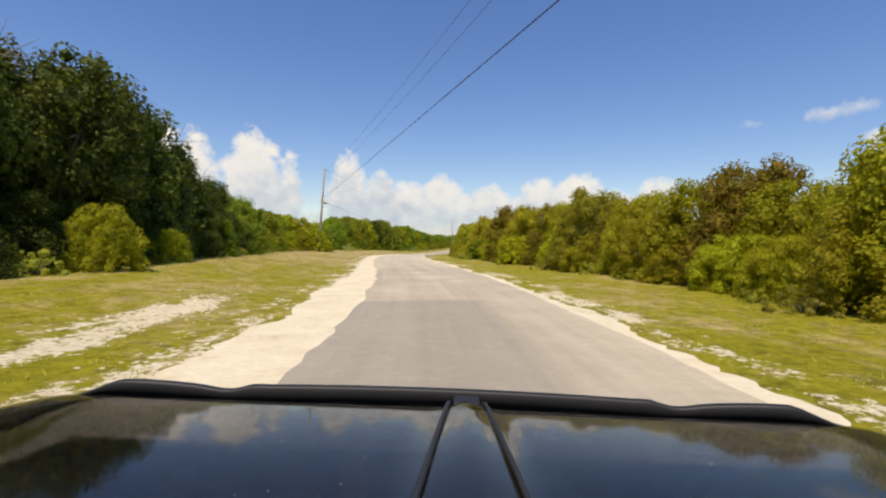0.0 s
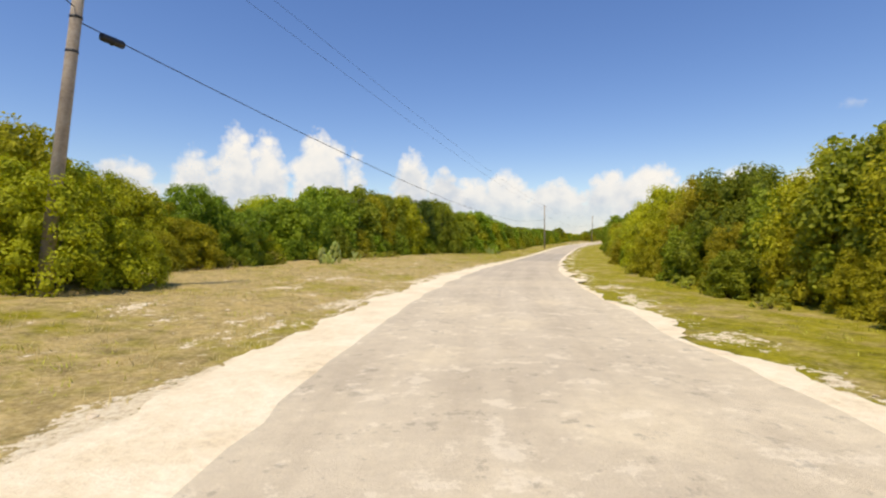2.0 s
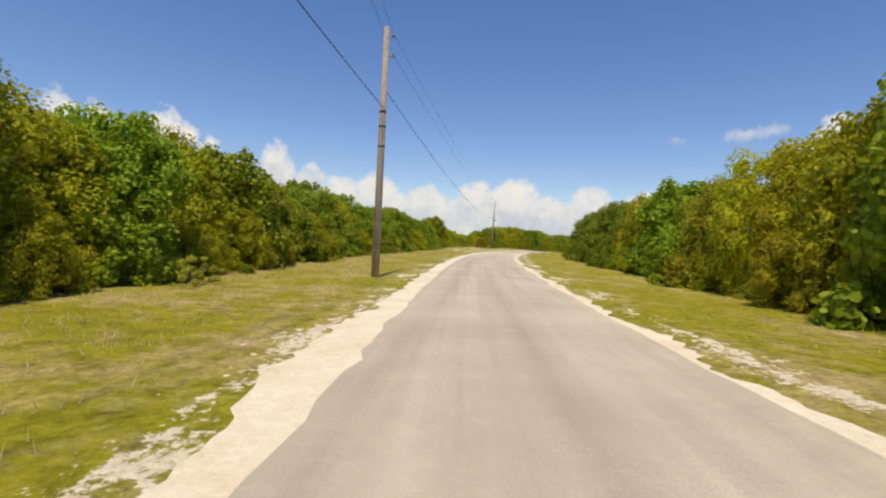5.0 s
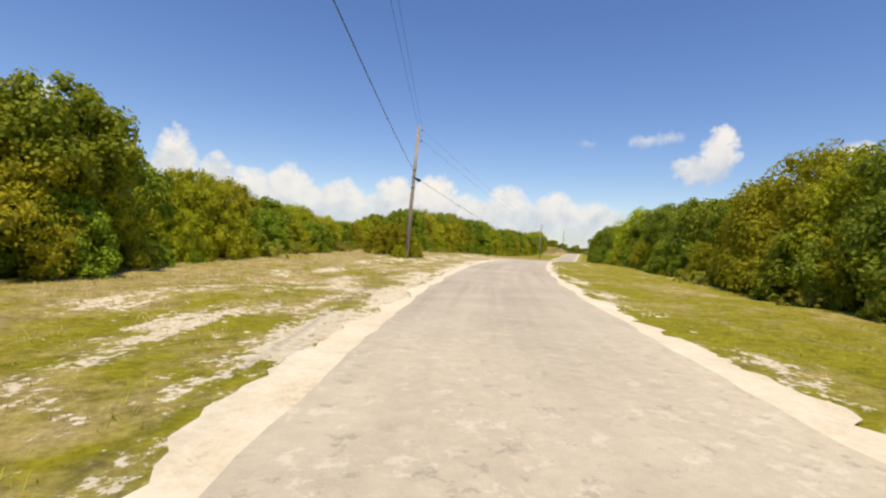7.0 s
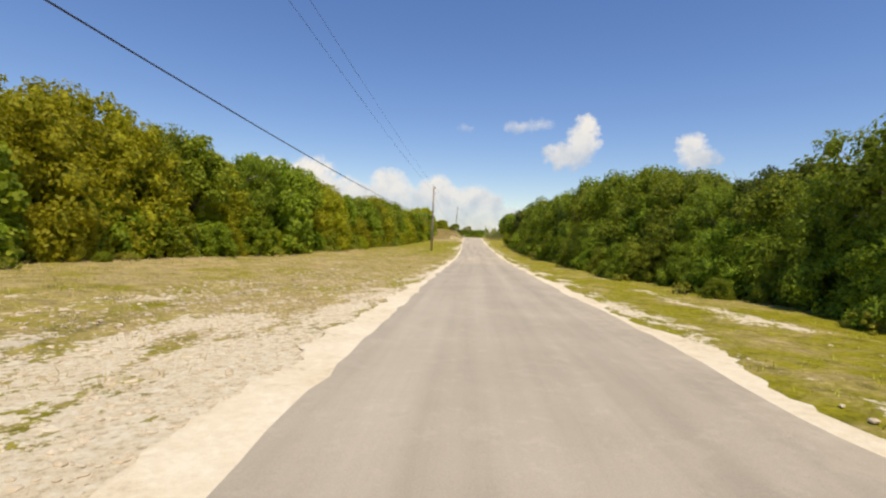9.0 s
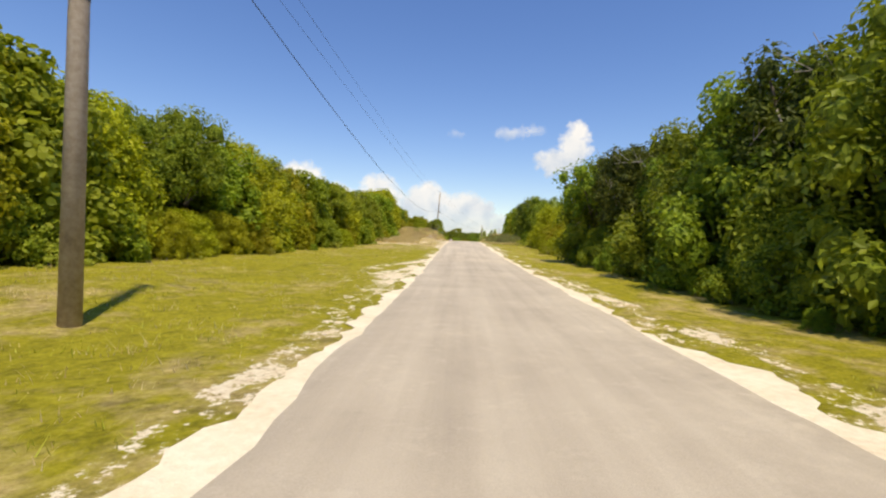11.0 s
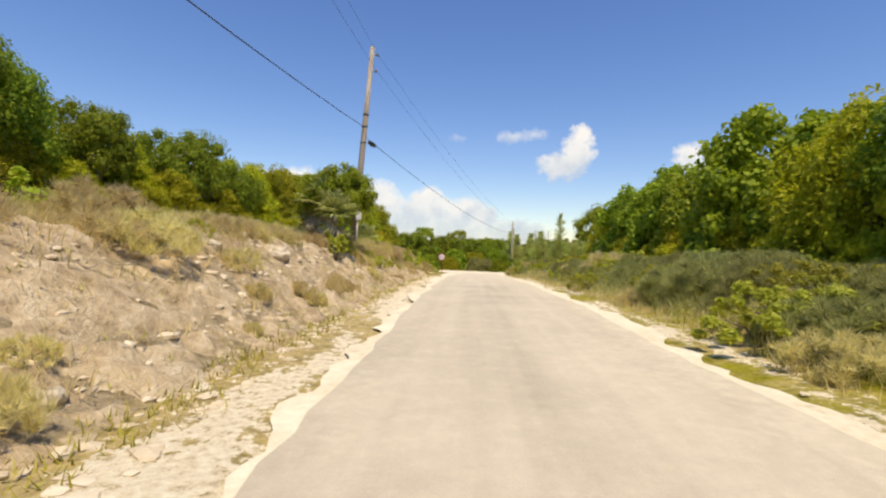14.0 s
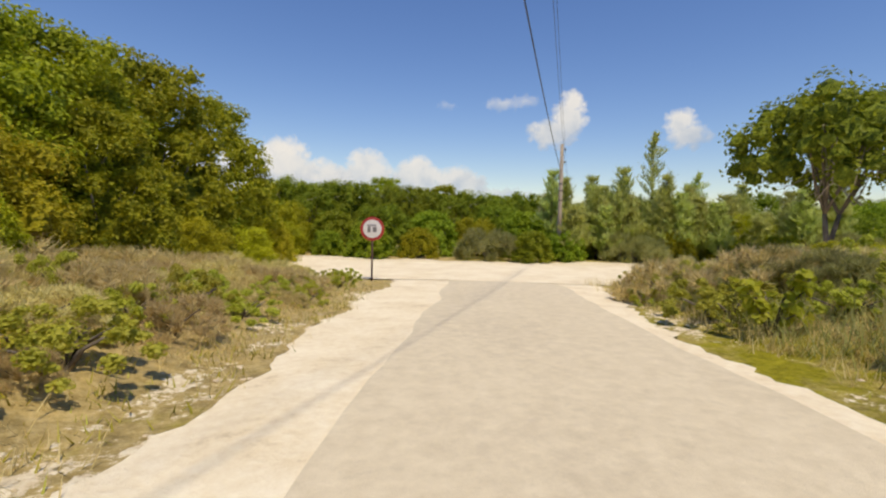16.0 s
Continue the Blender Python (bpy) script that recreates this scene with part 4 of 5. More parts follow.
def casuarina(seed, height):
    """A slender tree with feathery upright needles."""
    rng = np.random.default_rng(seed)
    top = tagged(new("casuarina"), "slender feathery grey-green casuarina behind the junction", "tree", "casuarinas behind the junction")
    bm = bmesh.new()
    tube(bm, [(0, 0, -0.2), (0.1, 0.05, height * 0.5), (0.0, 0.1, height)], [0.09, 0.06, 0.015], 6)
    part("trunk", bm, MAT_BARK, top)
    verts, faces = [], []
    for i in range(110):
        z = height * rng.uniform(0.10, 0.97)
        a, length = rng.uniform(0, 6.28), (0.25 + 0.22 * (height - z)) * rng.uniform(0.6, 1.2)
        base, tip = Vector((0, 0, z)), Vector((math.cos(a) * length, math.sin(a) * length, z + length * 0.9))
        for j in range(34):
            f = rng.uniform(0.15, 1.0)
            p = base.lerp(tip, f)
            q = p + Vector((rng.normal() * 0.16, rng.normal() * 0.16, rng.uniform(0.05, 0.38)))
            w = Vector((rng.normal(), rng.normal(), 0)).normalized() * 0.03
            o = len(verts)
            verts += [p - w, p + w, q]
            faces.append((o, o + 1, o + 2))
    ob = mesh_object("needles", verts, faces, [MAT_NEEDLE])
    ob.parent = top
    return top


tall = [casuarina(5, 9.0), casuarina(6, 4.5), casuarina(7, 3.6)]
tall[0].location, tall[1].location, tall[2].location = spot(480, 13.4, -0.1), spot(478.5, 11.0, -0.1), spot(477.5, 15.5, -0.1)
for i in range(60):
    copy_thing(tall[1 + i % 2], Matrix.Translation(spot(pick.uniform(474.5, 482), pick.uniform(5.5, 24), -0.1)) @ Matrix.Rotation(pick.uniform(0, 6.28), 4, "Z") @ Matrix.Diagonal((1.2, 1.2, pick.uniform(0.7, 1.3), 1)))
copy_thing(tall[1], Matrix.Translation(spot(383.0, 11.6, -0.1)) @ Matrix.Diagonal((0.6, 0.6, 1.25, 1)))
copy_thing(tall[0], Matrix.Translation(spot(482, 17.5, -0.1)) @ Matrix.Diagonal((0.9, 0.9, 0.72, 1)))


def far_scrub():
    """Low scrub that goes on behind the growth along the road."""
    rng = np.random.default_rng(77)
    verts, faces = [], []
    for i in range(1100):
        side = -1 if rng.random() < 0.5 else 1
        p = spot(rng.uniform(-40, 520), side * (21 + 75 * rng.random() ** 1.3), 0.0)
        h = rng.uniform(1.2, 2.6)
        for k in range(4):
            unit, tris = KNOBS[1][int(rng.integers(9))]
            r = h * rng.uniform(0.35, 0.55)
            q = unit * np.array([r * 1.3, r * 1.3, r]) + np.array([p.x + rng.normal() * h * 0.5, p.y + rng.normal() * h * 0.5, p.z + h * rng.uniform(0.2, 0.55)])
            faces.extend(tuple(t) for t in (tris + len(verts)).tolist())
            verts.extend(tuple(v) for v in q.tolist())
    tagged(mesh_object("far_scrub", verts, faces, [MAT_SCRUB[1]], True), "low yellow-green scrub spreading behind the roadside bushes", "scrub", kind="stuff")


far_scrub()


# ---- palms, cactus, seedlings ----
def fan(rng, name, mat, parent, base, way, stalk, blade):
    """A fan leaf: a stalk and a half wheel of narrow blades."""
    verts, faces = [], []
    hub = base + way * stalk
    side = way.cross(Vector((0, 0, 1))).normalized()
    nrm = side.cross(way).normalized()
    w = side * 0.012
    verts += [base - w, base + w, hub + w, hub - w]
    faces.append((0, 1, 2, 3))
    for k in range(19):
        a = radians(-115 + 230 * k / 18) + rng.uniform(-0.04, 0.04)
        d = (way * math.cos(a) + side * math.sin(a) + nrm * 0.12).normalized()
        e = d.cross(nrm).normalized() * blade * 0.055
        m, t = hub + d * blade * 0.55 + nrm * 0.03, hub + d * blade * rng.uniform(0.88, 1.05) - Vector((0, 0, blade * 0.18))
        o = len(verts)
        verts += [hub, m - e, t, m + e]
        faces.append((o, o + 1, o + 2, o + 3))
    ob = mesh_object(name, verts, faces, [mat])
    ob.parent = parent


def palm(seed, trunk, fronds=16, blade=0.62):
    rng = np.random.default_rng(seed)
    top = tagged(new("fan_palm"), "small fan palm with stiff grey-green leaves on the rocky bank", "palm", "fan palms on the bank")
    bm = bmesh.new()
    tube(bm, [(0, 0, -0.3), (0.04, 0.02, trunk * 0.6), (0, 0, trunk)], [0.09, 0.075, 0.07], 8)
    part("trunk", bm, MAT_BARK, top)
    for i in range(fronds):
        a, e = i * 2.4 + rng.uniform(-0.2, 0.2), radians(80 - 95 * i / fronds)
        way = Vector((math.cos(a) * math.cos(e), math.sin(a) * math.cos(e), math.sin(e)))
        fan(rng, "frond", MAT_PALM, top, Vector((0, 0, trunk)), way, 0.45 * rng.uniform(0.8, 1.2), blade)
    for i in range(4):
        a = i * 1.6 + rng.uniform(-0.3, 0.3)
        way = Vector((math.cos(a) * 0.65, math.sin(a) * 0.65, -0.75)).normalized()
        fan(rng, "dead_frond", MAT_DEAD, top, Vector((0, 0, trunk * 0.9)), way, 0.4, blade * 0.9)
    return top


palms = [palm(1, 1.25), palm(2, 0.7), palm(3, 0.35, 12, 0.5)]
for ob, (s0, d0) in zip(palms, ((423.6, -4.6), (425.0, -5.6), (434.2, -6.0))):
    ob.location = spot(s0, d0, -0.05)
for k, s0, d0, g in ((0, 424.4, -5.2, 1.2), (1, 426.2, -5.8, 1.3), (2, 432.4, -5.4, 1.2), (2, 430.0, -6.3, 1.3), (1, 436.5, -6.9, 0.9), (2, 426.2, -5.2, 1.1)):
    copy_thing(palms[k], Matrix.Translation(spot(s0, d0, -0.05)) @ Matrix.Rotation(s0, 4, "Z") @ Matrix.Scale(g, 4))


def cactus(seed):
    """A heap of flat oval pads, each growing from another's rim."""
    rng = np.random.default_rng(seed)
    top = tagged(new("prickly_pear"), "pale green prickly pear with flat oval pads", "cactus", "prickly pears at the wood's edge")
    stems_at = [(Vector((rng.uniform(-0.6, 0.6), rng.uniform(-0.6, 0.6), 0.0)), rng.uniform(0, 3.14), 0.0) for k in range(6)]
    for i in range(26):
        p, yaw, tilt = stems_at[int(rng.integers(len(stems_at)))] if i > 5 else stems_at[i]
        yaw2, tilt2, r = yaw + rng.uniform(-0.9, 0.9), tilt + rng.uniform(-0.5, 0.5), rng.uniform(0.10, 0.16)
        m = Matrix.Translation(p) @ Matrix.Rotation(yaw2, 4, "Z") @ Matrix.Rotation(tilt2, 4, "Y")
        bm = bmesh.new()
        bmesh.ops.create_uvsphere(bm, u_segments=10, v_segments=6, radius=1)
        bmesh.ops.transform(bm, matrix=m @ Matrix.Translation((0, 0, r * 1.15)) @ Matrix.Diagonal((r * 0.8, 0.022, r * 1.25, 1)), verts=bm.verts)
        part("pad", bm, MAT_CACTUS, top)
        if p.z < 0.6:
            stems_at.append((m @ Vector((rng.uniform(-0.4, 0.4) * r, 0, r * 2.1)), yaw2, tilt2))
    return top


pears = [cactus(1), cactus(2)]
pears[0].location, pears[1].location = spot(123.4, -7.4, -0.05), spot(124.8, -7.9, -0.05)
for i, (s0, d0) in enumerate(((122.0, -7.7), (76.5, -9.6), (78.2, -10.2), (82.5, -10.6))):
    copy_thing(pears[i % 2], Matrix.Translation(spot(s0, d0, -0.05)) @ Matrix.Rotation(i * 1.3, 4, "Z") @ Matrix.Scale(0.8 + 0.2 * (i % 3), 4))


def seedling(seed):
    """A young sea grape: a few stalks with large round leaves."""
    rng = np.random.default_rng(seed)
    top = tagged(new("sea_grape_seedling"), "young plant with large round yellow-green leaves at the roadside", "plant", "young sea grapes")
    heap = []
    for i in range(9):
        bm = bmesh.new()
        a, h = rng.uniform(0, 6.28), rng.uniform(0.35, 1.0)
        e = Vector((math.cos(a) * 0.4, math.sin(a) * 0.4, h))
        tube(bm, [(0, 0, -0.1), (e.x * 0.4, e.y * 0.4, h * 0.6), e], [0.02, 0.015, 0.008], 5)
        part("stem", bm, MAT_BARK, top)
        heap += [((e.x * f, e.y * f, h * f), 0.13) for f in (0.65, 0.85, 1.0)]
    crown("leaves", seed, heap, 280, 0.125, "round", MAT_SEEDLING, top, core=0, spread=0.6)
    return top


young = [seedling(3), seedling(4)]
young[0].location, young[1].location = spot(452.8, 4.9), spot(439.3, -3.5)
for i, (s0, d0, g) in enumerate(((434.2, 5.0, 0.75), (453.0, -4.2, 0.45), (409.5, 5.6, 1.1), (427.0, 4.9, 0.7), (437.5, -3.9, 0.9), (446.5, 6.0, 0.9), (423.6, -4.5, 1.1), (422.5, -4.2, 0.9), (414.0, -6.5, 0.8), (404.0, -7.0, 0.8))):
    copy_thing(young[i % 2], Matrix.Translation(spot(s0, d0, -0.03)) @ Matrix.Rotation(i * 2.1, 4, "Z") @ Matrix.Scale(g, 4))


# ---- poles and lines ----
def utility_pole(foot, height, lean=(0.0, 0.0), label="weathered wooden utility pole beside the road"):
    ob = tagged(new("utility_pole"), label, "utility pole", "utility poles along the road")
    ob.location = foot
    bm = bmesh.new()
    tube(bm, [(lean[0] * z, lean[1] * z, z) for z in (-0.6, height * 0.5, height)], [0.155, 0.13, 0.10], 12)
    part("shaft", bm, MAT_POLE, ob)
    for z in (height * 0.52, height * 0.60, height * 0.66):
        bm = bmesh.new()
        tube(bm, [(lean[0] * z, lean[1] * z, z - 0.03), (lean[0] * z, lean[1] * z, z + 0.03)], 0.136, 12)
        part("steel_band", bm, MAT_WIRE, ob)
    for z in (height - 0.35, height - 1.1):
        bm = bmesh.new()
        tube(bm, [(lean[0] * z + 0.1, lean[1] * z, z), (lean[0] * z + 0.28, lean[1] * z, z + 0.05)], 0.02, 6)
        tube(bm, [(lean[0] * z + 0.28, lean[1] * z, z), (lean[0] * z + 0.28, lean[1] * z, z + 0.09), (lean[0] * z + 0.28, lean[1] * z, z + 0.14)], [0.05, 0.06, 0.03], 8)
        part("insulator", bm, MAT_GREY, ob, "grey insulator on a steel pin")
    return ob


FEET = {"far_side": Vector((9.53, -15.47, 0.1)), "one": Vector((-12.92, 61.0, 0.4)), "two": Vector((9.65, 157.5, -0.5)), "three": Vector((35.24, 230.94, 0.85)),
        "four": spot(331, -5.6), "five": Vector((151.95, 386.14, 3.2)), "six": spot(474.6, 5.9), "seven": spot(505, 13.0), "lower": spot(540, 21.0)}
TALL = {"one": 10.4, "two": 9.4, "three": 9.15, "five": 9.2, "six": 7.0, "seven": 7.5}
LEAN = {"one": (0.042, 0.11), "three": (0.043, -0.005), "five": (0.067, -0.009)}
for key, foot in FEET.items():
    utility_pole(foot, TALL.get(key, 9.0), LEAN.get(key, (0.0, 0.0)),
                 "pale weathered utility pole behind the junction" if key in ("six", "seven") else "weathered wooden utility pole beside the road")


def line(a, b, sag, thick, name, label):
    pts = []
    for i in range(25):
        f = i / 24
        p = a.lerp(b, f)
        pts.append(p - Vector((0, 0, 4 * sag * f * (1 - f))))
    bm = bmesh.new()
    tube(bm, pts, thick, 6)
    me = bpy.data.meshes.new(name)
    bm.to_mesh(me)
    bm.free()
    me.materials.append(MAT_WIRE)
    return tagged(new(name, me), label, "cable", "lines between the poles")


def hold(key, z, out=0.0):
    """The point on a pole at that height."""
    a = LEAN.get(key, (0.0, 0.0))
    return FEET[key] + Vector((a[0] * z + out, a[1] * z, z))


ORDER = ["one", "two", "three", "four", "five", "six", "seven"]
# heights of the thick cable at both ends of each span, and its sag
SPANS = {("far_side", "one"): (5.73, 6.86, 0.08), ("one", "two"): (6.58, 5.87, 2.1), ("two", "three"): (6.6, 6.8, 1.36), ("three", "four"): (6.44, 4.9, 1.45),
         ("four", "five"): (7.9, 8.7, 2.66), ("five", "six"): (8.3, 5.77, 0.83), ("six", "seven"): (5.77, 5.4, 0.5)}


def cable_end(key, z):
    return hold(key, z - FEET[key].z)


for (a, b), (za, zb, sag) in SPANS.items():
    line(cable_end(a, za), cable_end(b, zb), sag, 0.0135, "telephone_cable", "thick black cable strung between wooden poles")
for a, b in zip(["far_side"] + ORDER, ORDER):
    for drop in (0.25, 1.0):
        line(hold(a, TALL.get(a, 9.0) - drop, 0.28), hold(b, TALL.get(b, 9.0) - drop, 0.28), 0.9, 0.006, "power_line", "thin overhead power line between wooden poles")


def splice_case(p, way):
    bm = bmesh.new()
    tube(bm, [p - way * 0.32, p - way * 0.28, p + way * 0.28, p + way * 0.32], [0.04, 0.10, 0.10, 0.04], 10)
    ob = tagged(new("splice_case"), "black cable splice case hanging on the thick cable", "cable box")
    part("case", bm, MAT_PLASTIC, ob)
    bm = bmesh.new()
    tube(bm, [p - way * 0.02 + Vector((0, 0, -0.01)), p + way * 0.02 + Vector((0, 0, -0.01))], 0.108, 10)
    part("clamp", bm, MAT_WIRE, ob)


for a, b in (("one", "two"), ("three", "four"), ("five", "six")):
    za, zb, sag = SPANS[a, b]
    u, v = cable_end(a, za), cable_end(b, zb)
    f = 0.9 / (v - u).length
    splice_case(u.lerp(v, f) - Vector((0, 0, 4 * sag * f + 0.06)), (v - u).normalized())

# meter box on the pole at the rocky bank
box_at = FEET["five"] + Vector((0.12, -0.22, 1.45))
meter = tagged(new("meter_box"), "small white meter box with a conduit on the pole", "meter box")
bm = bmesh.new()
box(bm, (0.24, 0.14, 0.34), box_at, None, 0.015)
part("case", bm, MAT_WHITE, meter)
bm = bmesh.new()
tube(bm, [box_at + Vector((-0.03, 0.02, -0.15)), box_at + Vector((-0.03, 0.05, -1.5))], 0.025, 8)
part("conduit", bm, MAT_WHITE, meter)


# ---- road sign ----
def road_sign():
    top = tagged(new("road_sign"), "round white road sign with a red rim on a thin post", "sign")
    top.matrix_world = Matrix.Translation(spot(461.2, -3.0)) @ Matrix.Rotation(heading(445) + radians(8), 4, "Z")
    bm = bmesh.new()
    tube(bm, [(0, 0.03, -0.3), (0, 0.03, 2.0)], 0.032, 8)
    part("post", bm, MAT_POST, top)
    for name, r0, y, mat in (("rim", 0.40, 0.0, MAT_RED), ("face", 0.31, -0.012, MAT_WHITE)):
        bm = bmesh.new()
        tube(bm, [(0, y + 0.01, 1.72), (0, y - 0.012, 1.72)], r0, 32)
        part(name, bm, mat, top, shade=False)
    for i, (x, z, w, h) in enumerate(((-0.11, 1.70, 0.10, 0.20), (0.08, 1.70, 0.13, 0.17), (-0.02, 1.84, 0.30, 0.04))):
        bm = bmesh.new()
        box(bm, (w, 0.008, h), (x, -0.03, z), None, 0.003)
        part("mark", bm, MAT_GREY, top, shade=False)


road_sign()


# ---- the car that stands at the start ----
def car():
    top = tagged(new("car"), "black car with glossy bonnet and black bonnet deflector", "car")
    top.matrix_world = Matrix.Translation((-0.045, -0.02, 0.022)) @ Matrix.Rotation(radians(-4.7), 4, "Z") @ Matrix.Rotation(radians(1.0), 4, "Y")

    def sheet(name, mat, xs, ys, height, label="", thick=0.03):
        bm = bmesh.new()
        grid = [[bm.verts.new((x, y, height(x, y))) for x in xs] for y in ys]
        for r0, r1 in zip(grid, grid[1:]):
            for k in range(len(xs) - 1):
                bm.faces.new((r0[k], r0[k + 1], r1[k + 1], r1[k]))
        bmesh.ops.solidify(bm, geom=bm.faces[:], thickness=thick)
        return part(name, bm, mat, top, label)

    def skin(x, y):
        z = 1.205 - 0.020 * y - 0.060 * y * y - 0.035 * smooth(0.88, 1.05, y)
        z -= 0.12 * smooth(0.66, 1.06, abs(x)) ** 1.3
        w = 0.026 + 0.052 * (1.0 - y)
        return z + 0.014 * (1 - smooth(w - 0.02, w + 0.02, abs(x - 0.035)))

    xs = [-0.93 + 1.86 * k / 60 for k in range(61)]
    ys = [0.02 + 0.98 * k / 28 for k in range(29)]
    bonnet = sheet("bonnet", MAT_PAINT, xs, ys, skin, "glossy black bonnet with a raised middle rib")
    for side in (-1, 1):
        bm = bmesh.new()
        pts = [(0.035 + side * (0.028 + 0.052 * (1 - y)), y, skin(0.035, y) - 0.003) for y in ys]
        tube(bm, pts, 0.004, 6)
        part("crease", bm, MAT_PLASTIC, bonnet)
    # deflector along the bonnet's front edge
    bm = bmesh.new()
    ring = []
    for k in range(81):
        x = -0.705 + 1.41 * k / 80
        a = abs(x)
        up = 0.034 + 0.008 * (1 - smooth(0.38, 0.42, a)) - 0.005 * bell(a, 0.44, 0.03) + 0.004 * bell(a, 0.56, 0.08)
        up *= 1 - smooth(0.61, 0.71, a)
        y = 1.02 - 0.09 * (a / 0.7) ** 2.2
        z = skin(x if abs(x - 0.035) > 0.12 else 0.16, min(y, 1.0)) + 0.004
        ring.append([bm.verts.new(v) for v in ((x, y - 0.02, z), (x, y - 0.045, z + up), (x, y - 0.030, z + up + 0.004), (x, y + 0.02, z - 0.01))])
    for u, v in zip(ring, ring[1:]):
        for k in range(4):
            bm.faces.new((u[k], u[(k + 1) % 4], v[(k + 1) % 4], v[k]))
    bm.faces.new(ring[0])
    bm.faces.new(ring[-1][::-1])
    bmesh.ops.recalc_face_normals(bm, faces=bm.faces)
    part("bonnet_deflector", bm, MAT_PLASTIC, top, "matt black bonnet deflector")
    bm = bmesh.new()
    box(bm, (0.05, 0.05, 0.008), (0.035, 0.95, skin(0.035, 0.95) + 0.003), None, 0.003)
    part("deflector_clip", bm, MAT_PLASTIC, top)

    # lower body, cabin and glass
    def hull(name, mat, sections, label=""):
        """A shell through cross sections of (y, half width, bottom, top)."""
        bm = bmesh.new()
        rows = []
        for y, w, lo, hi in sections:
            r = min(0.09, (hi - lo) * 0.3)
            prof = [(-w + r, lo), (w - r, lo), (w, lo + r), (w, hi - r), (w - r, hi), (-w + r, hi), (-w, hi - r), (-w, lo + r)]
            rows.append([bm.verts.new((x, y, z)) for x, z in prof])
        for u, v in zip(rows, rows[1:]):
            for k in range(8):
                bm.faces.new((u[k], u[(k + 1) % 8], v[(k + 1) % 8], v[k]))
        bm.faces.new(rows[0])
        bm.faces.new(rows[-1][::-1])
        bmesh.ops.recalc_face_normals(bm, faces=bm.faces)
        return part(name, bm, mat, top, label)

    hull("body", MAT_PAINT, [(1.06, 0.80, 0.40, 0.96), (0.98, 0.86, 0.33, 1.02), (0.0, 0.90, 0.30, 1.08), (-0.2, 0.90, 0.30, 1.10), (-2.9, 0.90, 0.30, 1.10), (-3.25, 0.82, 0.40, 1.0)])
    hull("roof", MAT_PAINT, [(-0.78, 0.62, 1.70, 1.76), (-1.2, 0.66, 1.72, 1.80), (-2.4, 0.66, 1.70, 1.79), (-2.8, 0.60, 1.64, 1.70)])
    for name, quad in (("windscreen", [(-0.80, -0.02, 1.10), (0.80, -0.02, 1.10), (0.62, -0.78, 1.73), (-0.62, -0.78, 1.73)]),
                       ("rear_window", [(0.78, -3.05, 1.05), (-0.78, -3.05, 1.05), (-0.6, -2.78, 1.68), (0.6, -2.78, 1.68)]),
                       ("side_window", [(-0.88, -0.06, 1.08), (-0.63, -0.80, 1.73), (-0.62, -2.75, 1.68), (-0.86, -3.0, 1.06)]),
                       ("side_window", [(0.88, -0.06, 1.08), (0.86, -3.0, 1.06), (0.62, -2.75, 1.68), (0.63, -0.80, 1.73)])):
        bm = bmesh.new()
        bm.faces.new([bm.verts.new(v) for v in quad])
        bmesh.ops.solidify(bm, geom=bm.faces[:], thickness=0.012)
        part(name, bm, MAT_DARKGLASS, top, "tinted glass", False)
    for x in (-0.80, 0.80):
        for y in (0.42, -2.35):
            wheel = new("wheel")
            wheel.parent = top
            bm = bmesh.new()
            s = 1 if x > 0 else -1
            tube(bm, [(x - 0.10 * s, y, 0.34), (x - 0.08 * s, y, 0.34), (x + 0.08 * s, y, 0.34), (x + 0.10 * s, y, 0.34)], [0.30, 0.345, 0.345, 0.30], 28)
            part("tyre", bm, MAT_RUBBER, wheel)
            bm = bmesh.new()
            tube(bm, [(x + 0.06 * s, y, 0.34), (x + 0.112 * s, y, 0.34)], [0.21, 0.20], 20)
            part("rim", bm, MAT_ALLOY, wheel)
        bm = bmesh.new()
        box(bm, (0.30, 0.06, 0.16), (x * 0.76, 1.05, 0.82), None, 0.025)
        part("headlight", bm, MAT_LAMP, top, "clear headlight")
    bm = bmesh.new()
    box(bm, (0.70, 0.05, 0.20), (0, 1.06, 0.78), None, 0.02)
    part("grille", bm, MAT_PLASTIC, top)
    bm = bmesh.new()
    box(bm, (1.56, 0.14, 0.20), (0, 1.05, 0.50), None, 0.04)
    part("bumper", bm, MAT_PLASTIC, top)


car()


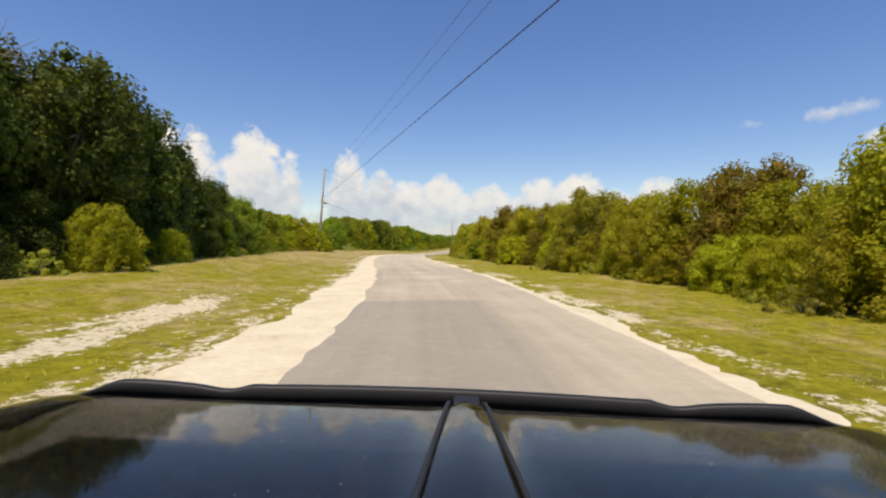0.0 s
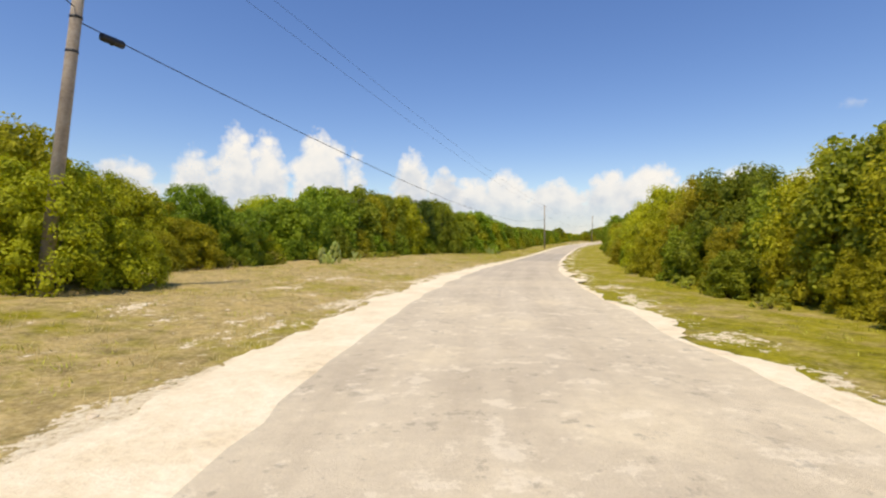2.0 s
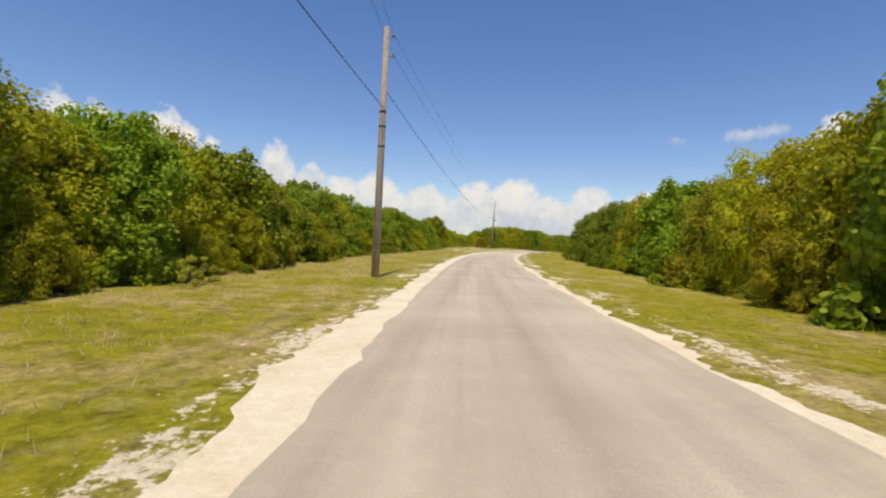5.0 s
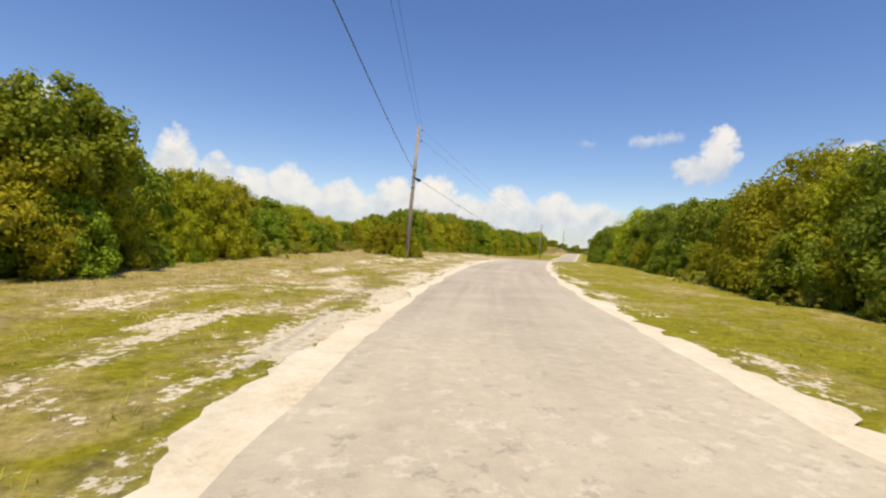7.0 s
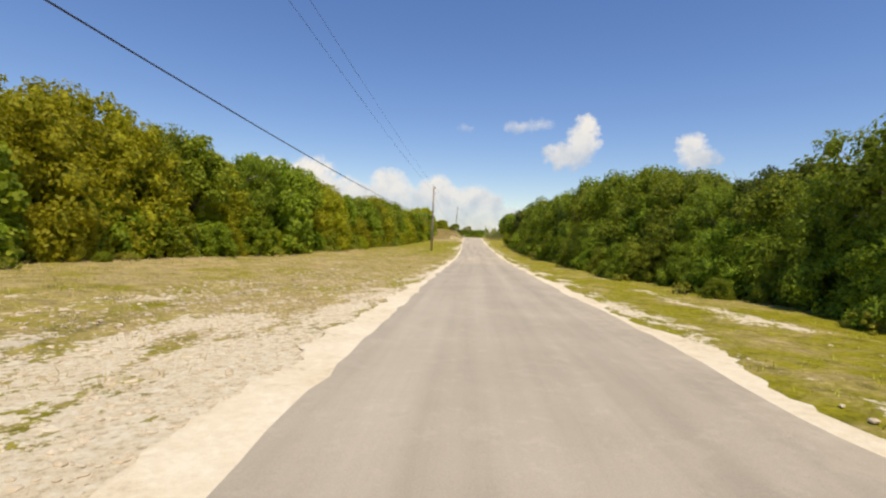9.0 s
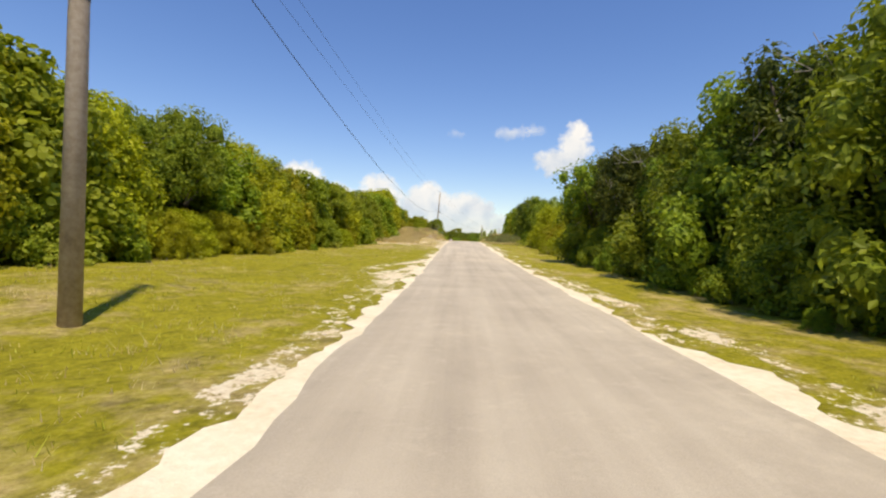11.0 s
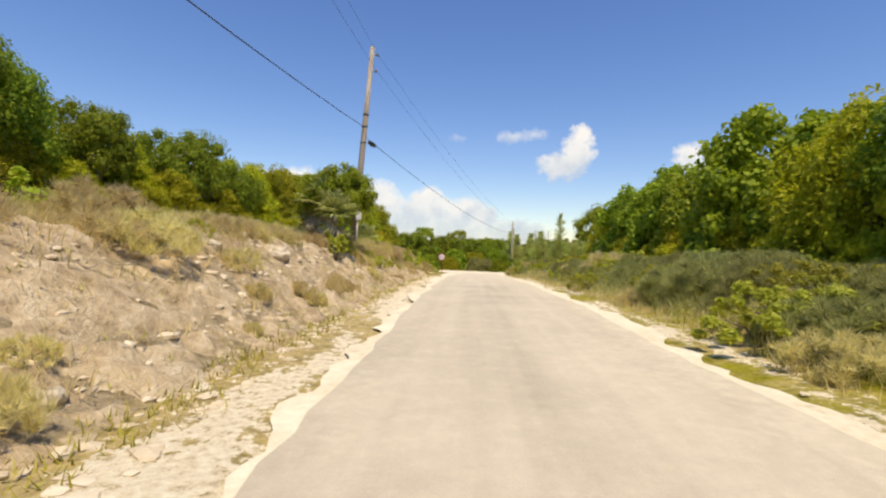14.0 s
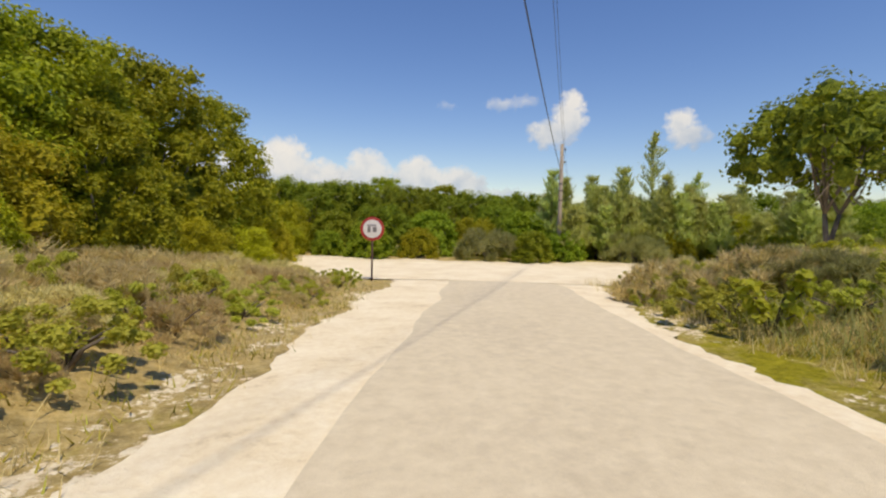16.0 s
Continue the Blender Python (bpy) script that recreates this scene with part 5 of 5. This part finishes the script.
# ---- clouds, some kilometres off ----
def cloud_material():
    """Vapour that thins out towards its ragged rim; it glows, its bright tops and shaded, greyer undersides painted
    in.
    """
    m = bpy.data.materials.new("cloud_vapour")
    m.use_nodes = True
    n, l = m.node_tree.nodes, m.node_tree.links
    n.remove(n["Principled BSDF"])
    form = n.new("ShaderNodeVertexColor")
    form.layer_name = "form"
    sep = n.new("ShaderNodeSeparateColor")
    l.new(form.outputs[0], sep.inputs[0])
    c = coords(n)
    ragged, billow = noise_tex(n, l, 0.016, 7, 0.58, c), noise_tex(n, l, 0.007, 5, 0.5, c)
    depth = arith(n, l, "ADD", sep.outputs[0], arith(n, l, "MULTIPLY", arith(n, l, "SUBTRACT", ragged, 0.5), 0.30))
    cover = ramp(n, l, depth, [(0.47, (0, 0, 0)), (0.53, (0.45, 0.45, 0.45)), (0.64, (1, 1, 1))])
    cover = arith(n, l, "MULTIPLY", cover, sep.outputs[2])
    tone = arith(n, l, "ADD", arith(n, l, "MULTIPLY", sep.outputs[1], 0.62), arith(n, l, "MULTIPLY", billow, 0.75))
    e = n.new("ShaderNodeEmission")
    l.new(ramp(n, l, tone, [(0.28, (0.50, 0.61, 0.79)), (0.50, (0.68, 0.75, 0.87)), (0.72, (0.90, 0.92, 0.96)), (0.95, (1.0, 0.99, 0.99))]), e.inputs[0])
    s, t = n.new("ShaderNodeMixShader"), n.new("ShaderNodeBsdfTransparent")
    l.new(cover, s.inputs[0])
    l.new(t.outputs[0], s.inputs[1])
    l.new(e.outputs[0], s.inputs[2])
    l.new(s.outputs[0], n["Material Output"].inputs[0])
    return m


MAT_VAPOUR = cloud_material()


def cloud(seed, eye, heaps, base, solid=1.0, floating=False, label="white fair-weather cloud bank low over the horizon", grain=0.13):
    """A far cloud seen from eye; heaps are (bearing, half width, top), or (bearing, half width, middle, half height) when floating, in degrees; bearings from +y to the right."""
    rng = np.random.default_rng(seed)
    blobs = [(c, base, w, h - base) for c, w, h in heaps] if not floating else [(c, z, w, h) for c, w, z, h in heaps]
    for c, z, w, h in list(blobs):
        for k in range(9):
            a = math.pi * (k + rng.uniform(0, 1)) / 9 if not floating else rng.uniform(0, 6.28)
            r = min(w, h) * rng.uniform(0.16, 0.36)
            f = rng.uniform(0.80, 1.0)
            blobs.append((c + w * f * math.cos(a), max(z + h * f * math.sin(a) - r * 0.4, base), r * rng.uniform(1.0, 1.4), r))
    x0, x1 = min(b[0] - b[2] for b in blobs) - 1.0, max(b[0] + b[2] for b in blobs) + 1.0
    z0, z1 = (-0.6 if not floating else min(b[1] - b[3] for b in blobs) - 0.8), max(b[1] + b[3] for b in blobs) + 0.8
    nx, nz = int((x1 - x0) / grain) + 2, int((z1 - z0) / grain) + 2
    X, Z = np.meshgrid(np.linspace(x0, x1, nx), np.linspace(z0, z1, nz))
    depth = np.full(X.shape, -3.0)
    for c, z, w, h in blobs:
        d = (1 - np.sqrt(((X - c) / w) ** 2 + ((Z - z) / h) ** 2)) * min(w, h)
        depth = np.maximum(depth, np.clip(d, -3, 3))
    # low haze is painted as one more glowing band of the sheet
    if not floating:  # the haze in which the bank stands
        depth = np.maximum(depth, 1.6 - np.abs(Z) / 2.2 - np.clip(np.abs(X - (x0 + x1) / 2) - (x1 - x0) / 2 + 3, 0, 9))
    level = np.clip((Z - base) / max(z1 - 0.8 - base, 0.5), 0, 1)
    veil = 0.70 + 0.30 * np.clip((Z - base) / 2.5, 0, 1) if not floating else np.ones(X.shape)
    reach = 4500.0
    a, e = np.radians(X), np.radians(Z)
    verts = np.stack([eye[0] + reach * np.sin(a), eye[1] + reach * np.cos(a), reach * np.tan(e)], -1).reshape(-1, 3)
    i = np.arange(nx * nz).reshape(nz, nx)
    faces = np.stack([i[:-1, :-1], i[:-1, 1:], i[1:, 1:], i[1:, :-1]], -1).reshape(-1, 4)
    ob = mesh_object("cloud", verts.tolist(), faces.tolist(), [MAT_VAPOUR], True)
    col = ob.data.color_attributes.new("form", "FLOAT_COLOR", "POINT")
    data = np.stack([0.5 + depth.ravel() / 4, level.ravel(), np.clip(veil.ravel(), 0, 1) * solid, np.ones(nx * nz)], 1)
    col.data.foreach_set("color", data.astype(np.float32).ravel())
    return tagged(ob, label, "cloud", "clouds", "stuff")


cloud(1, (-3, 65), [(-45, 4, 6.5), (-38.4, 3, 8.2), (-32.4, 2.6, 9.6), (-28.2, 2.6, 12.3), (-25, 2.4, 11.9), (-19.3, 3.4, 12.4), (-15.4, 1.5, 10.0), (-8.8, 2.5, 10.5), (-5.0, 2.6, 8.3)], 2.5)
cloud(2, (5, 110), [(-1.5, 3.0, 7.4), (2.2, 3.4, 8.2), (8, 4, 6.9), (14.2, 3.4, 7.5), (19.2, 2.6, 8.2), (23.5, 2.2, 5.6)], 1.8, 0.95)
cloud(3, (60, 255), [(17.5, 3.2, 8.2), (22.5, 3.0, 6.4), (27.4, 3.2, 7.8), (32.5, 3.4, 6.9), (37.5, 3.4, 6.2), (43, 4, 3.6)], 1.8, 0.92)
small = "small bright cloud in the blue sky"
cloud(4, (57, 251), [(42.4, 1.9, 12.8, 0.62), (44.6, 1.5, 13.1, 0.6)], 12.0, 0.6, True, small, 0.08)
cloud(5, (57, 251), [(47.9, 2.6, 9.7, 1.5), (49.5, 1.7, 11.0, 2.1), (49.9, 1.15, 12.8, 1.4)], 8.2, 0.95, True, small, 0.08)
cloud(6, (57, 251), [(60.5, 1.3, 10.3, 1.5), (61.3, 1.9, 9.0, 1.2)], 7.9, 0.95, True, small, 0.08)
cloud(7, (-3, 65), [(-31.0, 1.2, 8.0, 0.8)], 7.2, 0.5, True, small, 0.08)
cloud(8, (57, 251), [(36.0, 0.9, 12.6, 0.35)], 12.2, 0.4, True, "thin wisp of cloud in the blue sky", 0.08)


# ---- grass and rubble ----
def tufts(name, seed, count, where, height, mat, blades, width, label, category):
    """Many blades of grass; where(rng) gives s, d and a height factor, or nothing."""
    rng = np.random.default_rng(seed)
    verts, faces = [], []
    for i in range(count):
        got = where(rng)
        if got is None:
            continue
        s0, d0, g = got
        p = spot(s0, d0, -0.05)
        for k in range(blades):
            a, h = rng.uniform(0, 6.28), height * g * rng.uniform(0.5, 1.25)
            lean = h * rng.uniform(0.2, 1.4)
            q = p + Vector((rng.normal() * 0.12, rng.normal() * 0.12, 0))
            t = q + Vector((math.cos(a) * lean, math.sin(a) * lean, h))
            w = Vector((-math.sin(a), math.cos(a), 0)) * width * (0.6 + 0.4 * g)
            o = len(verts)
            verts += [q - w, q + w, t]
            faces.append((o, o + 1, o + 2))
    return tagged(mesh_object(name, verts, faces, [mat]), label, category, kind="stuff")


def verge(rng):
    s0 = rng.uniform(0, 460)
    d0 = -rng.uniform(2.0, 11.5) if rng.random() < 0.62 else rng.uniform(3.9, 9.5)
    if stone_cover(s0, d0) > 0.30 + 0.25 * rng.random():
        return None
    if d0 < 0 and d0 > table(EDGE, s0)[1] - 0.1:
        return None
    if rough(s0, d0, 2.2, 6.0) < -0.12:
        return None
    return s0, d0, 0.6 + 0.5 * rng.random()


def dry_places(rng):
    u = rng.random()
    if u < 0.66:
        s0, d0 = rng.uniform(380, 460), -2.2 - rng.uniform(0.0, 1.0) ** 0.6 * 7.5
        if (rough(s0, d0, 1.8, 2.0) < -0.12 and d0 > -5) or (s0 < 399 and d0 > -5.4 + rough(s0, d0, 2.0, 4.0)):
            return None
        return (s0, d0, 0.5 + 0.7 * smooth(3.5, 6.5, -d0)) if rng.random() > 0.45 * rock_cover(s0, d0) else None
    if u < 0.76:
        return rng.uniform(390, 462), 4.3 + rng.random() * 4.5, 0.8
    s0 = rng.uniform(20, 385)
    dry_here = dry_cover(s0, -5.0)
    d0 = table(LEFT, s0)[0] + rng.uniform(-0.6, 2.2) if rng.random() < 0.5 else -rng.uniform(3.0, 9.0)
    return (s0, d0, 0.25 + 0.25 * rng.random()) if rng.random() < dry_here else None


def weeds(rng):
    if rng.random() < 0.5:
        return rng.uniform(386, 461), 4.4 + rng.random() * 4.0, 1.0
    s0 = rng.uniform(400, 461)
    return s0, -2.3 - rng.random() * 3.0 * smooth(395, 455, s0), 0.9


tufts("verge_grass", 1, 24000, verge, 0.10, MAT_GRASS, 6, 0.008, "short yellow-green grass on the verges", "grass")
tufts("dry_grass", 2, 34000, dry_places, 0.34, MAT_HAY, 11, 0.009, "tall dry straw-coloured grass on the bank and wood's edge", "grass")
def stubble(rng):
    s0, d0 = rng.uniform(24, 385), -rng.uniform(2.6, 11.5)
    if stone_cover(s0, d0) > 0.2 + 0.4 * rng.random() or d0 > table(EDGE, s0)[1] - 0.1:
        return None
    return (s0, d0, 0.5 + 0.8 * rng.random()) if rough(s0, d0, 1.6, 3.0) > -0.15 and rng.random() < dry_cover(s0, d0) else None


tufts("stubble", 5, 30000, stubble, 0.10, MAT_HAY, 6, 0.007, "short dry stubble and straw between the grass", "grass")
def bank_grass(rng):
    s0 = rng.uniform(390, 458)
    return s0, 4.7 + 5.2 * rng.random() ** 0.8, (0.5 + 0.7 * rng.random()) * smooth(388, 402, s0) + 0.1


tufts("bank_grass", 6, 9000, bank_grass, 0.42, MAT_SAGE[0], 10, 0.009, "tall feathery grey-green grass on the road bank", "grass")
tufts("bank_weeds", 3, 2200, weeds, 0.14, MAT_GRASS, 8, 0.011, "yellow-green weeds at the foot of the banks", "weeds")


def rubble():
    """Loose limestone on the bare places of the verge and all over the cut bank."""
    rng = np.random.default_rng(8)
    shapes = []
    for k in range(6):
        bm = bmesh.new()
        bmesh.ops.create_icosphere(bm, subdivisions=1, radius=1.0)
        shapes.append(([v.co * (1 + 0.5 * noise.noise(v.co * 1.3 + Vector((k * 5.0, 0, 0)))) for v in bm.verts], [[v.index for v in f.verts] for f in bm.faces]))
        bm.free()
    verts, faces = [], []
    done = 0
    while done < 13000:
        if rng.random() < 0.2:
            s0, d0 = rng.normal(272, 10), -1.9 - 5.0 * rng.random()
            r = 0.012 + 0.04 * rng.random() ** 3
        elif rng.random() < 0.22:
            s0, d0 = 398 + 40 * rng.random(), -2.1 - 3.6 * rng.random()
            r = 0.02 + 0.085 * rng.random() ** 3
        else:
            s0, d0 = rng.uniform(0, 462), -rng.uniform(1.8, 10) if rng.random() < 0.75 else rng.uniform(3.7, 7.5)
            if stone_cover(s0, d0) < 0.2 + 0.35 * rng.random():
                continue
            r = 0.015 + 0.045 * rng.random() ** 3
        done += 1
        sv, sf = shapes[int(rng.integers(6))]
        m = Matrix.Translation(spot(s0, d0, -0.03 - r * 0.1)) @ Matrix.Rotation(rng.uniform(0, 6.28), 4, "Z") @ Matrix.Diagonal((r * rng.uniform(0.9, 1.7), r, r * rng.uniform(0.4, 0.7), 1))
        o = len(verts)
        verts += [m @ v for v in sv]
        faces += [tuple(o + i for i in f) for f in sf]
    tagged(mesh_object("limestone_rubble", verts, faces, [MAT_RUBBLE]), "loose pale limestone rubble on the bare ground", "rubble", kind="stuff")


rubble()


def boulder(seed):
    bm = bmesh.new()
    bmesh.ops.create_icosphere(bm, subdivisions=3, radius=1.0)
    for v in bm.verts:
        n = v.co.copy()
        k = 1 + 0.35 * noise.noise(n * 1.2 + Vector((seed * 4.0, 0, 0))) + 0.15 * noise.noise(n * 3.5 + Vector((0, seed, 0))) + 0.07 * noise.noise(n * 9.0)
        v.co = Vector((n.x * 0.34, n.y * 0.26, n.z * 0.20)) * k
    me = bpy.data.meshes.new("rock")
    bm.to_mesh(me)
    bm.free()
    me.materials.append(MAT_ROCK)
    return tagged(new("rock", me), "weathered limestone rock sticking out of the road bank", "rock", "rocks on the bank")


def rock_bank():
    """The broken limestone face of the road cut: ledges and lumps that sink into the soil at its rims."""
    ss, ds = np.arange(396, 456, 0.16), np.arange(-6.2, -2.0, 0.13)
    verts, faces = [], []
    for s0 in ss:
        along = smooth(397, 404, s0) * (1 - smooth(436, 455, s0))
        for d0 in ds:
            q = spot(s0, d0)
            v = Vector((s0, d0 * 1.0, q.z))
            lump = abs(noise.noise(v * 1.1)) * 0.22 + abs(noise.noise(v * 2.7 + Vector((7, 0, 0)))) * 0.24 + abs(noise.noise(v * 5.5)) * 0.16
            ledge = 0.10 * (((q.z * 2.6 + 0.9 * noise.noise(v * 0.6)) % 1.0) - 0.5)
            mask = along * smooth(2.1, 2.9, -d0) * (1 - smooth(4.9, 6.1, -d0)) + 0.35 * noise.noise(v * 0.35 + Vector((0, 9, 0)))
            verts.append(q + Vector((0, 0, (lump + ledge) * min(max(mask, 0), 1) - 0.12 - 0.25 * (1 - min(max(mask * 1.6, 0), 1)))))
    k = len(ds)
    for i in range(len(ss) - 1):
        for j in range(k - 1):
            a = i * k + j
            faces.append((a, a + 1, a + k + 1, a + k))
    tagged(mesh_object("rock_bank", verts, faces, [MAT_FACE], True), "broken pale limestone face of the road cut", "rock face", kind="structure")


rock_bank()
rocks = [boulder(1), boulder(2), boulder(3)]
for k, ob in enumerate(rocks):
    ob.matrix_world = Matrix.Translation(spot(400 + 9 * k, -4.4, 0.0))
for i in range(60):
    s0 = pick.uniform(398, 450)
    right_side = pick.random() < 0.2
    d0 = pick.uniform(5.0, 7.0) if right_side else -pick.uniform(2.6, 6.2)
    copy_thing(rocks[i % 3], Matrix.Translation(spot(s0, d0, -0.02)) @ Matrix.Rotation(pick.uniform(0, 6.28), 4, "Z") @ Matrix.Rotation(pick.uniform(-0.4, 0.4), 4, "X") @ Matrix.Scale(pick.uniform(0.25, 0.6), 4))
